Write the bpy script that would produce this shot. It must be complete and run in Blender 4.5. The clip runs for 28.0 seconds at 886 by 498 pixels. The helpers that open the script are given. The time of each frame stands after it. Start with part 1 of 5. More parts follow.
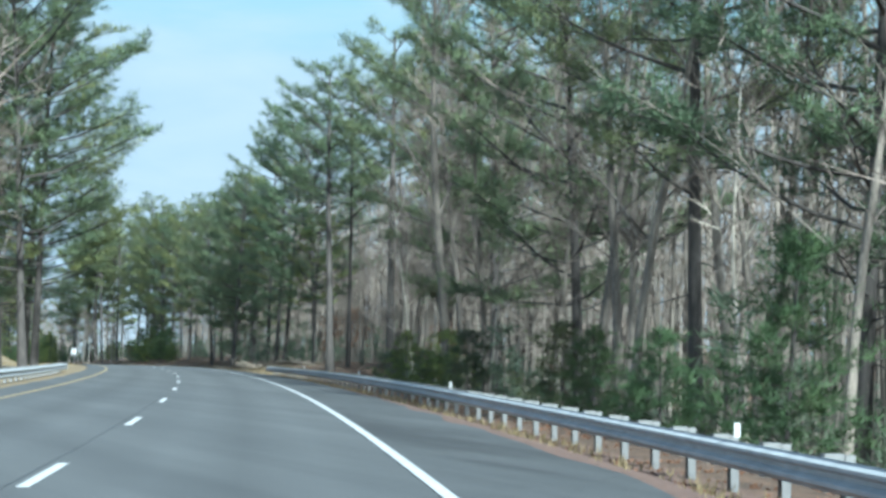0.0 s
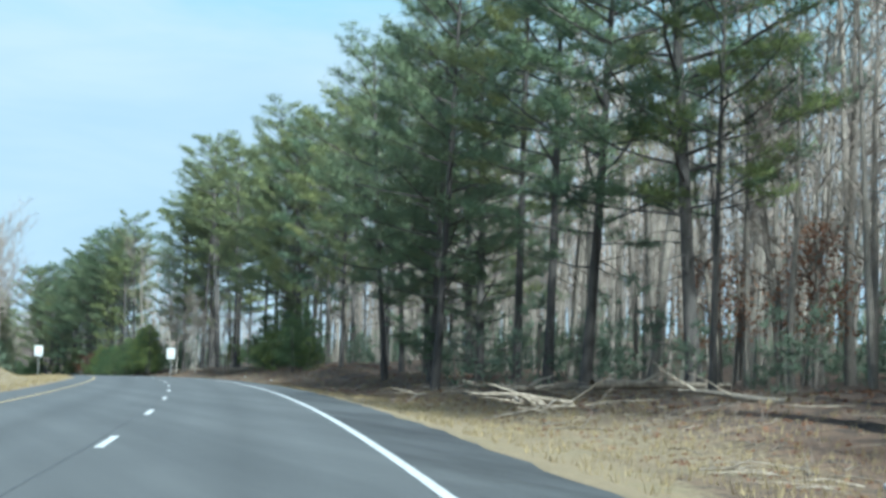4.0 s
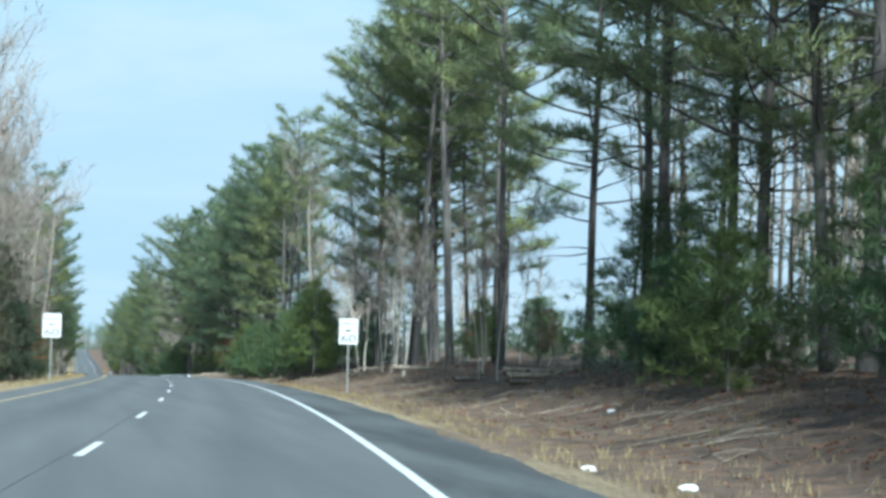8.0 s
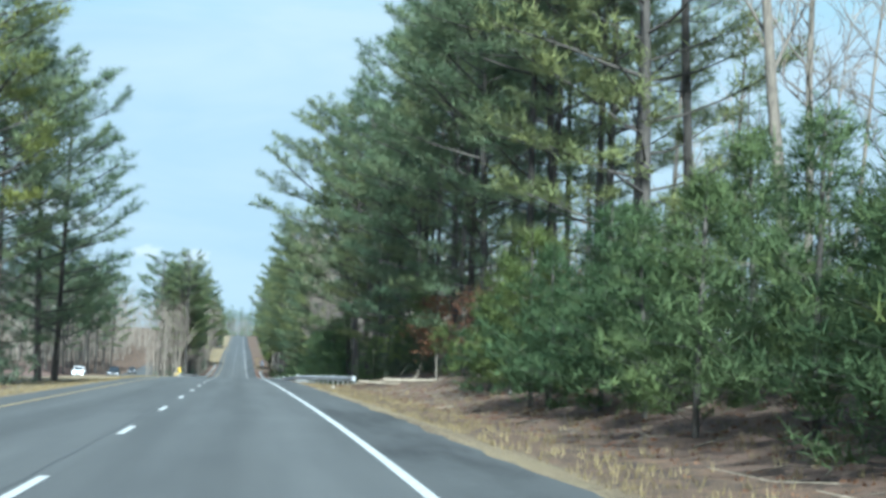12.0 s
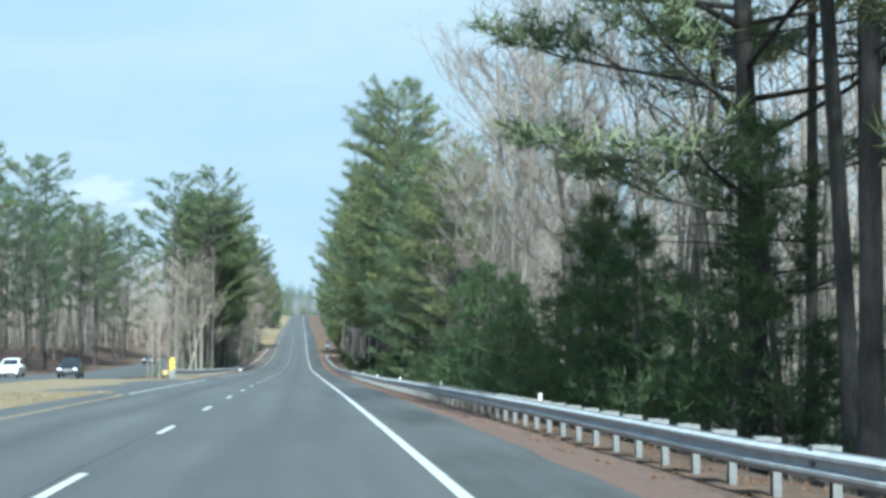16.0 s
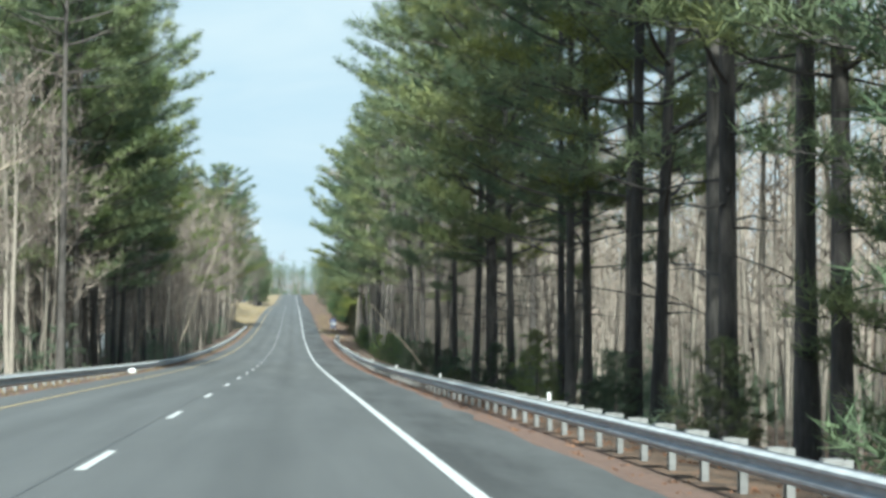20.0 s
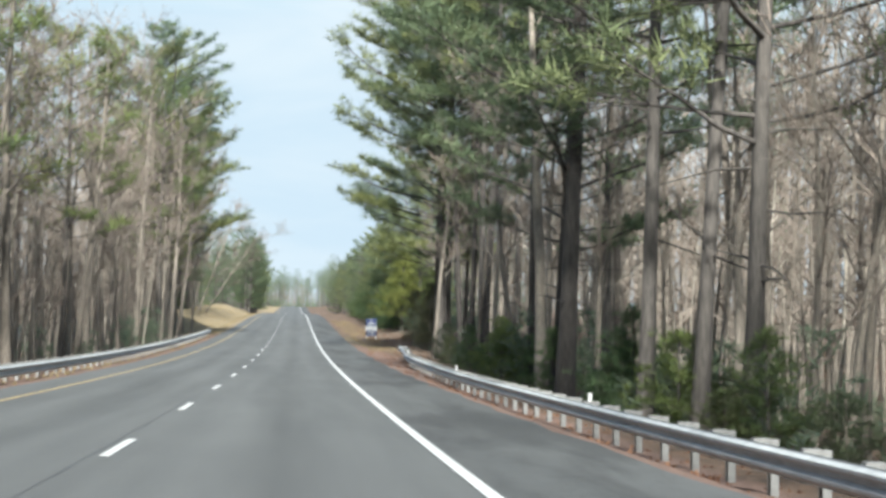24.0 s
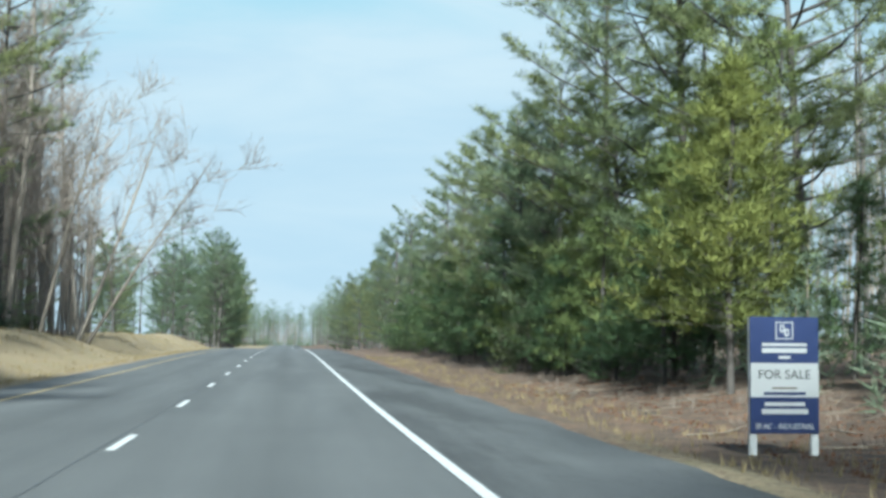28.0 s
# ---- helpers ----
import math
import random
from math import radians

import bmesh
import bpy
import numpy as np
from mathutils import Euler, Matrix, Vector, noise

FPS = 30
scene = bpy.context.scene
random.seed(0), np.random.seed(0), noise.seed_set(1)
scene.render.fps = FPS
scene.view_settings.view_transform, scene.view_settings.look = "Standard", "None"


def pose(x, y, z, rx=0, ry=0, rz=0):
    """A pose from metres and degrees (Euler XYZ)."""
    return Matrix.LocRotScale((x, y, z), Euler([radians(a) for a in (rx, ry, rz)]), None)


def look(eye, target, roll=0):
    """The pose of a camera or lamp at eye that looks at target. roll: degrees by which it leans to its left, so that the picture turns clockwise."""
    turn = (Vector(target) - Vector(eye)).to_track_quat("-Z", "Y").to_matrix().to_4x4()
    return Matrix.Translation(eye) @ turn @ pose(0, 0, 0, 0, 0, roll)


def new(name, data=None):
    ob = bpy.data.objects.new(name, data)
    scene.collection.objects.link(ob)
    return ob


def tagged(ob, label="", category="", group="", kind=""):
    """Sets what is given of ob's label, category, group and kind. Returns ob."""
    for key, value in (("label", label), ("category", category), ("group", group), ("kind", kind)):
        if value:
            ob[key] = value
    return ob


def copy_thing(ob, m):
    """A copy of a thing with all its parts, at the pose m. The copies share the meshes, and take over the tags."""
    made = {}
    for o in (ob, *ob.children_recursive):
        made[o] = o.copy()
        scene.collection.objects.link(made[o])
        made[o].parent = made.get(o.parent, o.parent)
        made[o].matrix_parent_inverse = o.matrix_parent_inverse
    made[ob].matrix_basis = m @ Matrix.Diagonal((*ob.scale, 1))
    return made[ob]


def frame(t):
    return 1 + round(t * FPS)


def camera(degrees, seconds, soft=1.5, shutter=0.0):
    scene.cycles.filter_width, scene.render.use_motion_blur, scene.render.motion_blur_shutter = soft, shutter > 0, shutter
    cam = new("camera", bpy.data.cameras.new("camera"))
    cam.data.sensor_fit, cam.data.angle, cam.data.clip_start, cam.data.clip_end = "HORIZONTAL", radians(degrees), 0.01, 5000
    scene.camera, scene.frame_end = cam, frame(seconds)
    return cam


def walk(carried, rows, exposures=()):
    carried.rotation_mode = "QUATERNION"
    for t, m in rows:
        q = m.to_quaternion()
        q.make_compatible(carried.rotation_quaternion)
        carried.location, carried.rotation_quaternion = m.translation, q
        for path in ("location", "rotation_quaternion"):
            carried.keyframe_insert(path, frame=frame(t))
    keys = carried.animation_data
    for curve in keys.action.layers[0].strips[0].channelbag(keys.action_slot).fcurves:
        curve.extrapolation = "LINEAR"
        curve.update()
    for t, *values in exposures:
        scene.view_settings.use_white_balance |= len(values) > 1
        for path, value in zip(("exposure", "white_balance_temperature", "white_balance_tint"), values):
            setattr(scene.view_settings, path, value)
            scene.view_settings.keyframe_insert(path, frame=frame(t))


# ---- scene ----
cam = camera(29.59, 28.0, 3.3, 0.0)
PATH = [
    (0, (-57.361, -421.576, -0.081), (-49.099, -403.432, 1.510), 1.22),
    (0.5, (-53.424, -409.896, 0.124), (-45.374, -391.657, 1.724), 1.33),
    (1, (-49.574, -398.034, 0.331), (-41.732, -379.705, 1.936), 1.42),
    (1.5, (-45.785, -386.001, 0.538), (-38.175, -367.575, 2.144), 1.43),
    (2, (-42.067, -373.795, 0.743), (-34.686, -355.277, 2.364), 1.39),
    (2.5, (-38.455, -361.405, 0.945), (-31.308, -342.797, 2.580), 1.38),
    (3, (-34.963, -348.831, 1.143), (-28.019, -330.145, 2.758), 1.31),
    (3.5, (-31.588, -336.075, 1.334), (-24.857, -317.306, 2.889), 1.20),
    (4, (-28.352, -323.132, 1.517), (-21.859, -304.280, 3.074), 1.16),
    (4.5, (-25.276, -310.002, 1.691), (-19.029, -291.067, 3.257), 1.18),
    (5, (-22.357, -296.687, 1.853), (-16.384, -277.662, 3.404), 1.24),
    (5.5, (-19.595, -283.210, 2.001), (-13.899, -264.099, 3.528), 1.32),
    (6, (-16.996, -269.594, 2.133), (-11.575, -250.401, 3.635), 1.40),
    (6.5, (-14.568, -255.838, 2.247), (-9.431, -236.565, 3.722), 1.44),
    (7, (-12.327, -241.944, 2.343), (-7.471, -222.596, 3.785), 1.46),
    (7.5, (-10.268, -227.915, 2.420), (-5.694, -208.496, 3.828), 1.45),
    (8, (-8.407, -213.752, 2.479), (-4.123, -194.264, 3.837), 1.39),
    (8.5, (-6.759, -199.456, 2.518), (-2.771, -179.902, 3.833), 1.38),
    (9, (-5.384, -185.025, 2.538), (-1.668, -165.415, 3.820), 1.44),
    (9.5, (-4.242, -170.468, 2.541), (-0.763, -150.813, 3.790), 1.51),
    (10, (-3.160, -155.802, 2.526), (0.095, -136.107, 3.759), 1.62),
    (10.5, (-2.149, -141.037, 2.495), (0.877, -121.305, 3.721), 1.77),
    (11, (-1.324, -126.178, 2.444), (1.469, -106.412, 3.662), 1.80),
    (11.5, (-0.693, -111.228, 2.370), (1.877, -91.430, 3.560), 1.61),
    (12, (-0.246, -96.189, 2.270), (2.117, -76.364, 3.432), 1.33),
    (12.5, (0.032, -81.065, 2.141), (2.220, -61.218, 3.277), 1.06),
    (13, (0.195, -65.858, 1.990), (2.225, -45.991, 3.082), 0.78),
    (13.5, (0.283, -50.569, 1.824), (2.195, -30.688, 2.876), 0.48),
    (14, (0.330, -35.198, 1.652), (2.172, -15.310, 2.674), 0.19),
    (14.5, (0.366, -19.747, 1.477), (2.151, 0.148, 2.467), -0.03),
    (15, (0.345, -4.215, 1.290), (2.066, 15.688, 2.250), -0.09),
    (15.5, (0.226, 11.394, 1.078), (1.918, 31.301, 2.008), -0.02),
    (16, (0.116, 27.076, 0.832), (1.798, 46.985, 1.728), 0.07),
    (16.5, (0.070, 42.830, 0.546), (1.759, 62.740, 1.410), 0.12),
    (17, (0.034, 58.657, 0.229), (1.748, 78.566, 1.060), 0.21),
    (17.5, (-0.003, 74.556, -0.111), (1.744, 94.464, 0.690), 0.38),
    (18, (-0.006, 90.528, -0.465), (1.766, 110.434, 0.314), 0.48),
    (18.5, (0.010, 106.573, -0.829), (1.794, 126.479, -0.077), 0.41),
    (19, (0.016, 122.690, -1.198), (1.804, 142.596, -0.460), 0.31),
    (19.5, (0.004, 138.880, -1.568), (1.786, 158.787, -0.845), 0.26),
    (20, (-0.016, 155.142, -1.934), (1.760, 175.050, -1.211), 0.26),
    (20.5, (-0.012, 171.441, -2.297), (1.768, 191.348, -1.566), 0.32),
    (21, (0.010, 187.740, -2.659), (1.787, 207.647, -1.924), 0.37),
    (21.5, (0.031, 204.040, -3.023), (1.802, 223.948, -2.288), 0.40),
    (22, (0.052, 220.341, -3.390), (1.817, 240.249, -2.647), 0.43),
    (22.5, (0.045, 236.643, -3.757), (1.801, 256.551, -2.983), 0.58),
    (23, (-0.012, 252.946, -4.162), (1.724, 272.853, -3.342), 0.90),
    (23.5, (-0.074, 269.249, -4.374), (1.651, 289.153, -3.463), 1.07),
    (24, (-0.116, 285.553, -4.579), (1.609, 305.454, -3.601), 0.98),
    (24.5, (-0.146, 301.857, -4.725), (1.591, 321.755, -3.696), 0.72),
    (25, (-0.130, 318.163, -4.825), (1.625, 338.057, -3.756), 0.39),
    (25.5, (-0.113, 334.469, -4.885), (1.665, 354.359, -3.772), 0.17),
    (26, (-0.144, 350.776, -4.896), (1.660, 370.660, -3.722), 0.12),
    (26.5, (-0.174, 367.083, -4.851), (1.642, 386.961, -3.588), 0.36),
    (27, (-0.203, 383.392, -4.746), (1.614, 403.261, -3.361), 0.69),
    (27.5, (-0.200, 399.701, -4.579), (1.632, 419.564, -3.137), 0.63),
    (28, (-0.128, 416.011, -4.355), (1.700, 435.873, -2.888), 0.41),
]
walk(cam, [(t, look(eye, target, roll)) for t, eye, target, roll in PATH],
     exposures=[(0, 1.46, 5130, -3), (17, 1.46, 5130, -4), (20, 1.54, 5700, -2), (22.5, 1.58, 6000, 7), (24.5, 1.58, 6000, 7), (26, 1.48, 5740, 0), (28, 1.42, 5470, -2)])

# ---------------------------------------------------------------- light
SUN_AZ, SUN_EL = 181.0, 35.0      # degrees clockwise from +y, and above the horizon

world = bpy.data.worlds.new("world")
scene.world = world
world.use_nodes = True
wn, wl = world.node_tree.nodes, world.node_tree.links
wn.clear()
w_out = wn.new("ShaderNodeOutputWorld")
w_bg = wn.new("ShaderNodeBackground")
w_sky = wn.new("ShaderNodeTexSky")
w_sky.sky_type = "NISHITA"
w_sky.sun_disc = False
w_sky.sun_elevation, w_sky.sun_rotation = radians(SUN_EL), radians(SUN_AZ)
w_sky.air_density, w_sky.dust_density, w_sky.ozone_density = 1.1, 0.5, 2.5
w_co = wn.new("ShaderNodeTexCoord")
w_map = wn.new("ShaderNodeMapping")
w_map.inputs["Scale"].default_value = (2.2, 2.2, 9.0)
w_map.inputs["Rotation"].default_value = (0.12, 0.05, 0.6)
w_noise = wn.new("ShaderNodeTexNoise")
w_noise.inputs["Scale"].default_value = 2.6
w_noise.inputs["Detail"].default_value = 6.0
w_noise.inputs["Roughness"].default_value = 0.55
w_noise.inputs["Distortion"].default_value = 0.4
w_ramp = wn.new("ShaderNodeValToRGB")
w_ramp.color_ramp.elements[0].position, w_ramp.color_ramp.elements[0].color = 0.38, (0.0, 0.0, 0.0, 1)
w_ramp.color_ramp.elements[1].position, w_ramp.color_ramp.elements[1].color = 0.68, (0.9, 0.9, 0.9, 1)
w_mix = wn.new("ShaderNodeMixRGB")
w_mix.inputs["Color2"].default_value = (4.15, 4.5, 4.6, 1)     # thin high cloud
wl.new(w_co.outputs["Generated"], w_map.inputs["Vector"])
wl.new(w_map.outputs["Vector"], w_noise.inputs["Vector"])
wl.new(w_noise.outputs["Fac"], w_ramp.inputs["Fac"])
w_cap = wn.new("ShaderNodeMixRGB")      # the haze low over the horizon
w_cap.blend_type = "DARKEN"
w_cap.inputs["Fac"].default_value = 1.0
w_cap.inputs["Color2"].default_value = (3.5, 4.1, 4.45, 1)
wl.new(w_sky.outputs["Color"], w_cap.inputs["Color1"])
wl.new(w_cap.outputs["Color"], w_mix.inputs["Color1"])
wl.new(w_ramp.outputs["Color"], w_mix.inputs["Fac"])
w_last = w_mix.outputs["Color"]
for azimuth, height, wide in ((-6.7, 4.42, 0.024), (-5.3, 3.95, 0.010), (-3.2, 2.95, 0.011), (-1.6, 2.85, 0.011)):      # small fair-weather clouds, degrees
    a, e = radians(azimuth), radians(height)
    w_rel = wn.new("ShaderNodeVectorMath")
    w_rel.operation = "SUBTRACT"
    w_rel.inputs[1].default_value = (math.sin(a) * math.cos(e), math.cos(a) * math.cos(e), math.sin(e))
    wl.new(w_co.outputs["Generated"], w_rel.inputs[0])
    w_flat = wn.new("ShaderNodeMapping")
    w_flat.inputs["Scale"].default_value = (1 / wide, 1 / wide, 2.2 / wide)
    wl.new(w_rel.outputs["Vector"], w_flat.inputs["Vector"])
    w_len = wn.new("ShaderNodeVectorMath")
    w_len.operation = "LENGTH"
    wl.new(w_flat.outputs["Vector"], w_len.inputs[0])
    w_fluff = wn.new("ShaderNodeTexNoise")
    w_fluff.inputs["Scale"].default_value, w_fluff.inputs["Detail"].default_value = 1.8, 5.0
    wl.new(w_flat.outputs["Vector"], w_fluff.inputs["Vector"])
    w_sum = wn.new("ShaderNodeMath")
    w_sum.operation = "MULTIPLY_ADD"
    w_sum.inputs[1].default_value = 1.6
    wl.new(w_fluff.outputs["Fac"], w_sum.inputs[0])
    wl.new(w_len.outputs["Value"], w_sum.inputs[2])
    w_edge = wn.new("ShaderNodeValToRGB")
    w_edge.color_ramp.elements[0].position, w_edge.color_ramp.elements[0].color = 0.75, (0.85, 0.85, 0.85, 1)
    w_edge.color_ramp.elements[1].position, w_edge.color_ramp.elements[1].color = 1.0, (0, 0, 0, 1)
    w_half = wn.new("ShaderNodeMath")
    w_half.operation = "MULTIPLY"
    w_half.inputs[1].default_value = 0.58
    wl.new(w_sum.outputs["Value"], w_half.inputs[0])
    wl.new(w_half.outputs["Value"], w_edge.inputs["Fac"])
    w_put = wn.new("ShaderNodeMixRGB")
    w_put.inputs["Color2"].default_value = (5.0, 5.1, 5.1, 1)
    wl.new(w_edge.outputs["Color"], w_put.inputs["Fac"])
    wl.new(w_last, w_put.inputs["Color1"])
    w_last = w_put.outputs["Color"]
wl.new(w_last, w_bg.inputs["Color"])
w_bg.inputs["Strength"].default_value = 0.068
wl.new(w_bg.outputs["Background"], w_out.inputs["Surface"])

sun_data = bpy.data.lights.new("sun", "SUN")
sun_data.energy, sun_data.angle, sun_data.color = 5.0, radians(4.0), (1.0, 0.94, 0.84)
sun = new("sun", sun_data)
az, el = radians(SUN_AZ), radians(SUN_EL)
sun_from = Vector((math.sin(az) * math.cos(el), math.cos(az) * math.cos(el), math.sin(el)))
sun.matrix_world = look(sun_from * 300, (0, 0, 0))


# ---------------------------------------------------------------- materials
def shader(name, rough=0.8, metal=0.0):
    m = bpy.data.materials.new(name)
    m.use_nodes = True
    b = m.node_tree.nodes["Principled BSDF"]
    b.inputs["Roughness"].default_value, b.inputs["Metallic"].default_value = rough, metal
    return m, m.node_tree.nodes, m.node_tree.links, b


def ramp(n, l, fac, stops):
    r = n.new("ShaderNodeValToRGB")
    e = r.color_ramp.elements
    while len(e) < len(stops):
        e.new(0.5)
    for k, (p, c) in enumerate(stops):
        e[k].position, e[k].color = p, (*c, 1)
    l.new(fac, r.inputs["Fac"])
    return r.outputs["Color"]


def noise_at(n, l, scale, detail=4.0, rough=0.55, stretch=None, source="Object"):
    co = n.new("ShaderNodeTexCoord")
    t = n.new("ShaderNodeTexNoise")
    t.inputs["Scale"].default_value, t.inputs["Detail"].default_value, t.inputs["Roughness"].default_value = scale, detail, rough
    if stretch:
        mp = n.new("ShaderNodeMapping")
        mp.inputs["Scale"].default_value = stretch
        l.new(co.outputs[source], mp.inputs["Vector"])
        l.new(mp.outputs["Vector"], t.inputs["Vector"])
    else:
        l.new(co.outputs[source], t.inputs["Vector"])
    return t.outputs["Fac"]


def mixed(n, l, fac, a, b, kind="MIX"):
    x = n.new("ShaderNodeMixRGB")
    x.blend_type = kind
    for sock, v in ((x.inputs["Fac"], fac), (x.inputs["Color1"], a), (x.inputs["Color2"], b)):
        if isinstance(v, (int, float)):
            sock.default_value = v
        elif isinstance(v, tuple):
            sock.default_value = (*v, 1)
        else:
            l.new(v, sock)
    return x.outputs["Color"]


def bumped(n, l, b, height, strength=0.4, distance=0.02):
    bp = n.new("ShaderNodeBump")
    bp.inputs["Strength"].default_value, bp.inputs["Distance"].default_value = strength, distance
    l.new(height, bp.inputs["Height"])
    l.new(bp.outputs["Normal"], b.inputs["Normal"])


def plain(name, colour, rough=0.6, metal=0.0, vary=0.15, scale=6.0):
    """A surface of one paint or metal with faint dirt at two scales."""
    m, n, l, b = shader(name, rough, metal)
    f = noise_at(n, l, scale, 5.0)
    dark = tuple(c * (1 - vary) for c in colour)
    lite = tuple(min(1, c * (1 + vary)) for c in colour)
    l.new(ramp(n, l, f, [(0.3, dark), (0.7, lite)]), b.inputs["Base Color"])
    l.new(ramp(n, l, noise_at(n, l, scale * 9), [(0.3, (rough * 0.85,) * 3), (0.7, (min(1, rough * 1.15),) * 3)]), b.inputs["Roughness"])
    return m


def bark(name, dark, lite, fissure=14.0):
    m, n, l, b = shader(name, 0.95)
    f = noise_at(n, l, fissure, 5.0, 0.65, (1, 1, 0.16))
    big = noise_at(n, l, 0.35, 3.0)
    info = n.new("ShaderNodeObjectInfo")
    col = ramp(n, l, f, [(0.32, dark), (0.68, lite)])
    col = mixed(n, l, big, col, mixed(n, l, 1.0, col, (0.72, 0.74, 0.70), "MULTIPLY"))
    tint = ramp(n, l, info.outputs["Random"], [(0.0, (0.75, 0.72, 0.70)), (1.0, (1.25, 1.22, 1.18))])
    l.new(mixed(n, l, 1.0, col, tint, "MULTIPLY"), b.inputs["Base Color"])
    bumped(n, l, b, f, 0.7, 0.04)
    return m


def foliage(name, dark, lite, tip, glow=0.5, tinted=True):
    """Needles or leaves: sprays differ in green from clump to clump and from tree to tree, and let light through."""
    m, n, l, b = shader(name, 0.85)
    b.inputs["Specular IOR Level"].default_value = 0.12
    geo = n.new("ShaderNodeNewGeometry")
    info = n.new("ShaderNodeObjectInfo")
    isl = ramp(n, l, geo.outputs["Random Per Island"], [(0.0, dark), (0.6, lite), (1.0, lite)])
    clump = noise_at(n, l, 0.55, 3.0)
    col = mixed(n, l, 0.72, isl, ramp(n, l, clump, [(0.35, dark), (0.65, tip)]))
    tint = ramp(n, l, info.outputs["Random"], [(0.0, (0.78, 0.88, 0.92)), (0.5, (1.0, 1.0, 1.0)), (1.0, (1.28, 1.15, 0.85))])
    if tinted:
        col = mixed(n, l, 1.0, col, tint, "MULTIPLY")
    l.new(col, b.inputs["Base Color"])
    tr = n.new("ShaderNodeBsdfTranslucent")
    l.new(col, tr.inputs["Color"])
    mx = n.new("ShaderNodeMixShader")
    mx.inputs["Fac"].default_value = glow
    l.new(b.outputs["BSDF"], mx.inputs[1])
    l.new(tr.outputs["BSDF"], mx.inputs[2])
    l.new(mx.outputs["Shader"], n["Material Output"].inputs["Surface"])
    return m


def asphalt_material():
    m, n, l, b = shader("asphalt", 0.85)
    fine = noise_at(n, l, 38.0, 4.0, 0.7)
    patch = noise_at(n, l, 0.22, 5.0, 0.6)
    streak = noise_at(n, l, 0.9, 4.0, 0.6, (1.0, 0.05, 1.0))
    col = ramp(n, l, fine, [(0.25, (0.052, 0.055, 0.055)), (0.75, (0.082, 0.086, 0.084))])
    col = mixed(n, l, 0.55, col, ramp(n, l, patch, [(0.3, (0.050, 0.053, 0.054)), (0.72, (0.087, 0.091, 0.089))]))
    col = mixed(n, l, 0.6, col, ramp(n, l, streak, [(0.35, (0.052, 0.055, 0.055)), (0.65, (0.087, 0.091, 0.089))]))
    # oil-darkened strip in the middle of each lane, polished wheel tracks beside it, an older and patched shoulder
    at = n.new("ShaderNodeAttribute")
    at.attribute_name = "across"

    def over_width(lo, stops):
        r = n.new("ShaderNodeMapRange")
        r.inputs["From Min"].default_value, r.inputs["From Max"].default_value = lo, lo + 3.66
        l.new(at.outputs["Fac"], r.inputs["Value"])
        return ramp(n, l, r.outputs["Result"], stops)
    g = lambda v: (v, v, v)
    lane = [(0.0, g(1)), (0.16, g(1.0)), (0.27, g(1.1)), (0.38, g(0.98)), (0.5, g(0.8)), (0.62, g(0.98)), (0.73, g(1.1)), (0.84, g(1.0)), (1.0, g(1))]
    for lo in (-5.755, -2.095):
        col = mixed(n, l, mixed(n, l, streak, g(0.55), g(1.0)), col, mixed(n, l, 1.0, col, over_width(lo, lane), "MULTIPLY"))
    worn = noise_at(n, l, 0.5, 5.0, 0.65, (1.0, 0.12, 1.0))
    old = mixed(n, l, 1.0, col, ramp(n, l, worn, [(0.40, g(0.46)), (0.5, g(0.80)), (0.62, g(0.95))]), "MULTIPLY")
    col = mixed(n, l, over_width(1.6, [(0.0, g(0)), (0.03, g(1)), (1.0, g(1))]), col, old)
    crack = ramp(n, l, noise_at(n, l, 1.3, 6.0, 0.75, (1.0, 0.3, 1.0)), [(0.488, g(1)), (0.5, g(0.6)), (0.512, g(1))])
    col = mixed(n, l, over_width(1.6, [(0.0, g(0)), (0.2, g(1)), (1.0, g(1))]), col, mixed(n, l, 1.0, col, crack, "MULTIPLY"))
    l.new(col, b.inputs["Base Color"])
    bumped(n, l, b, fine, 0.5, 0.008)
    return m


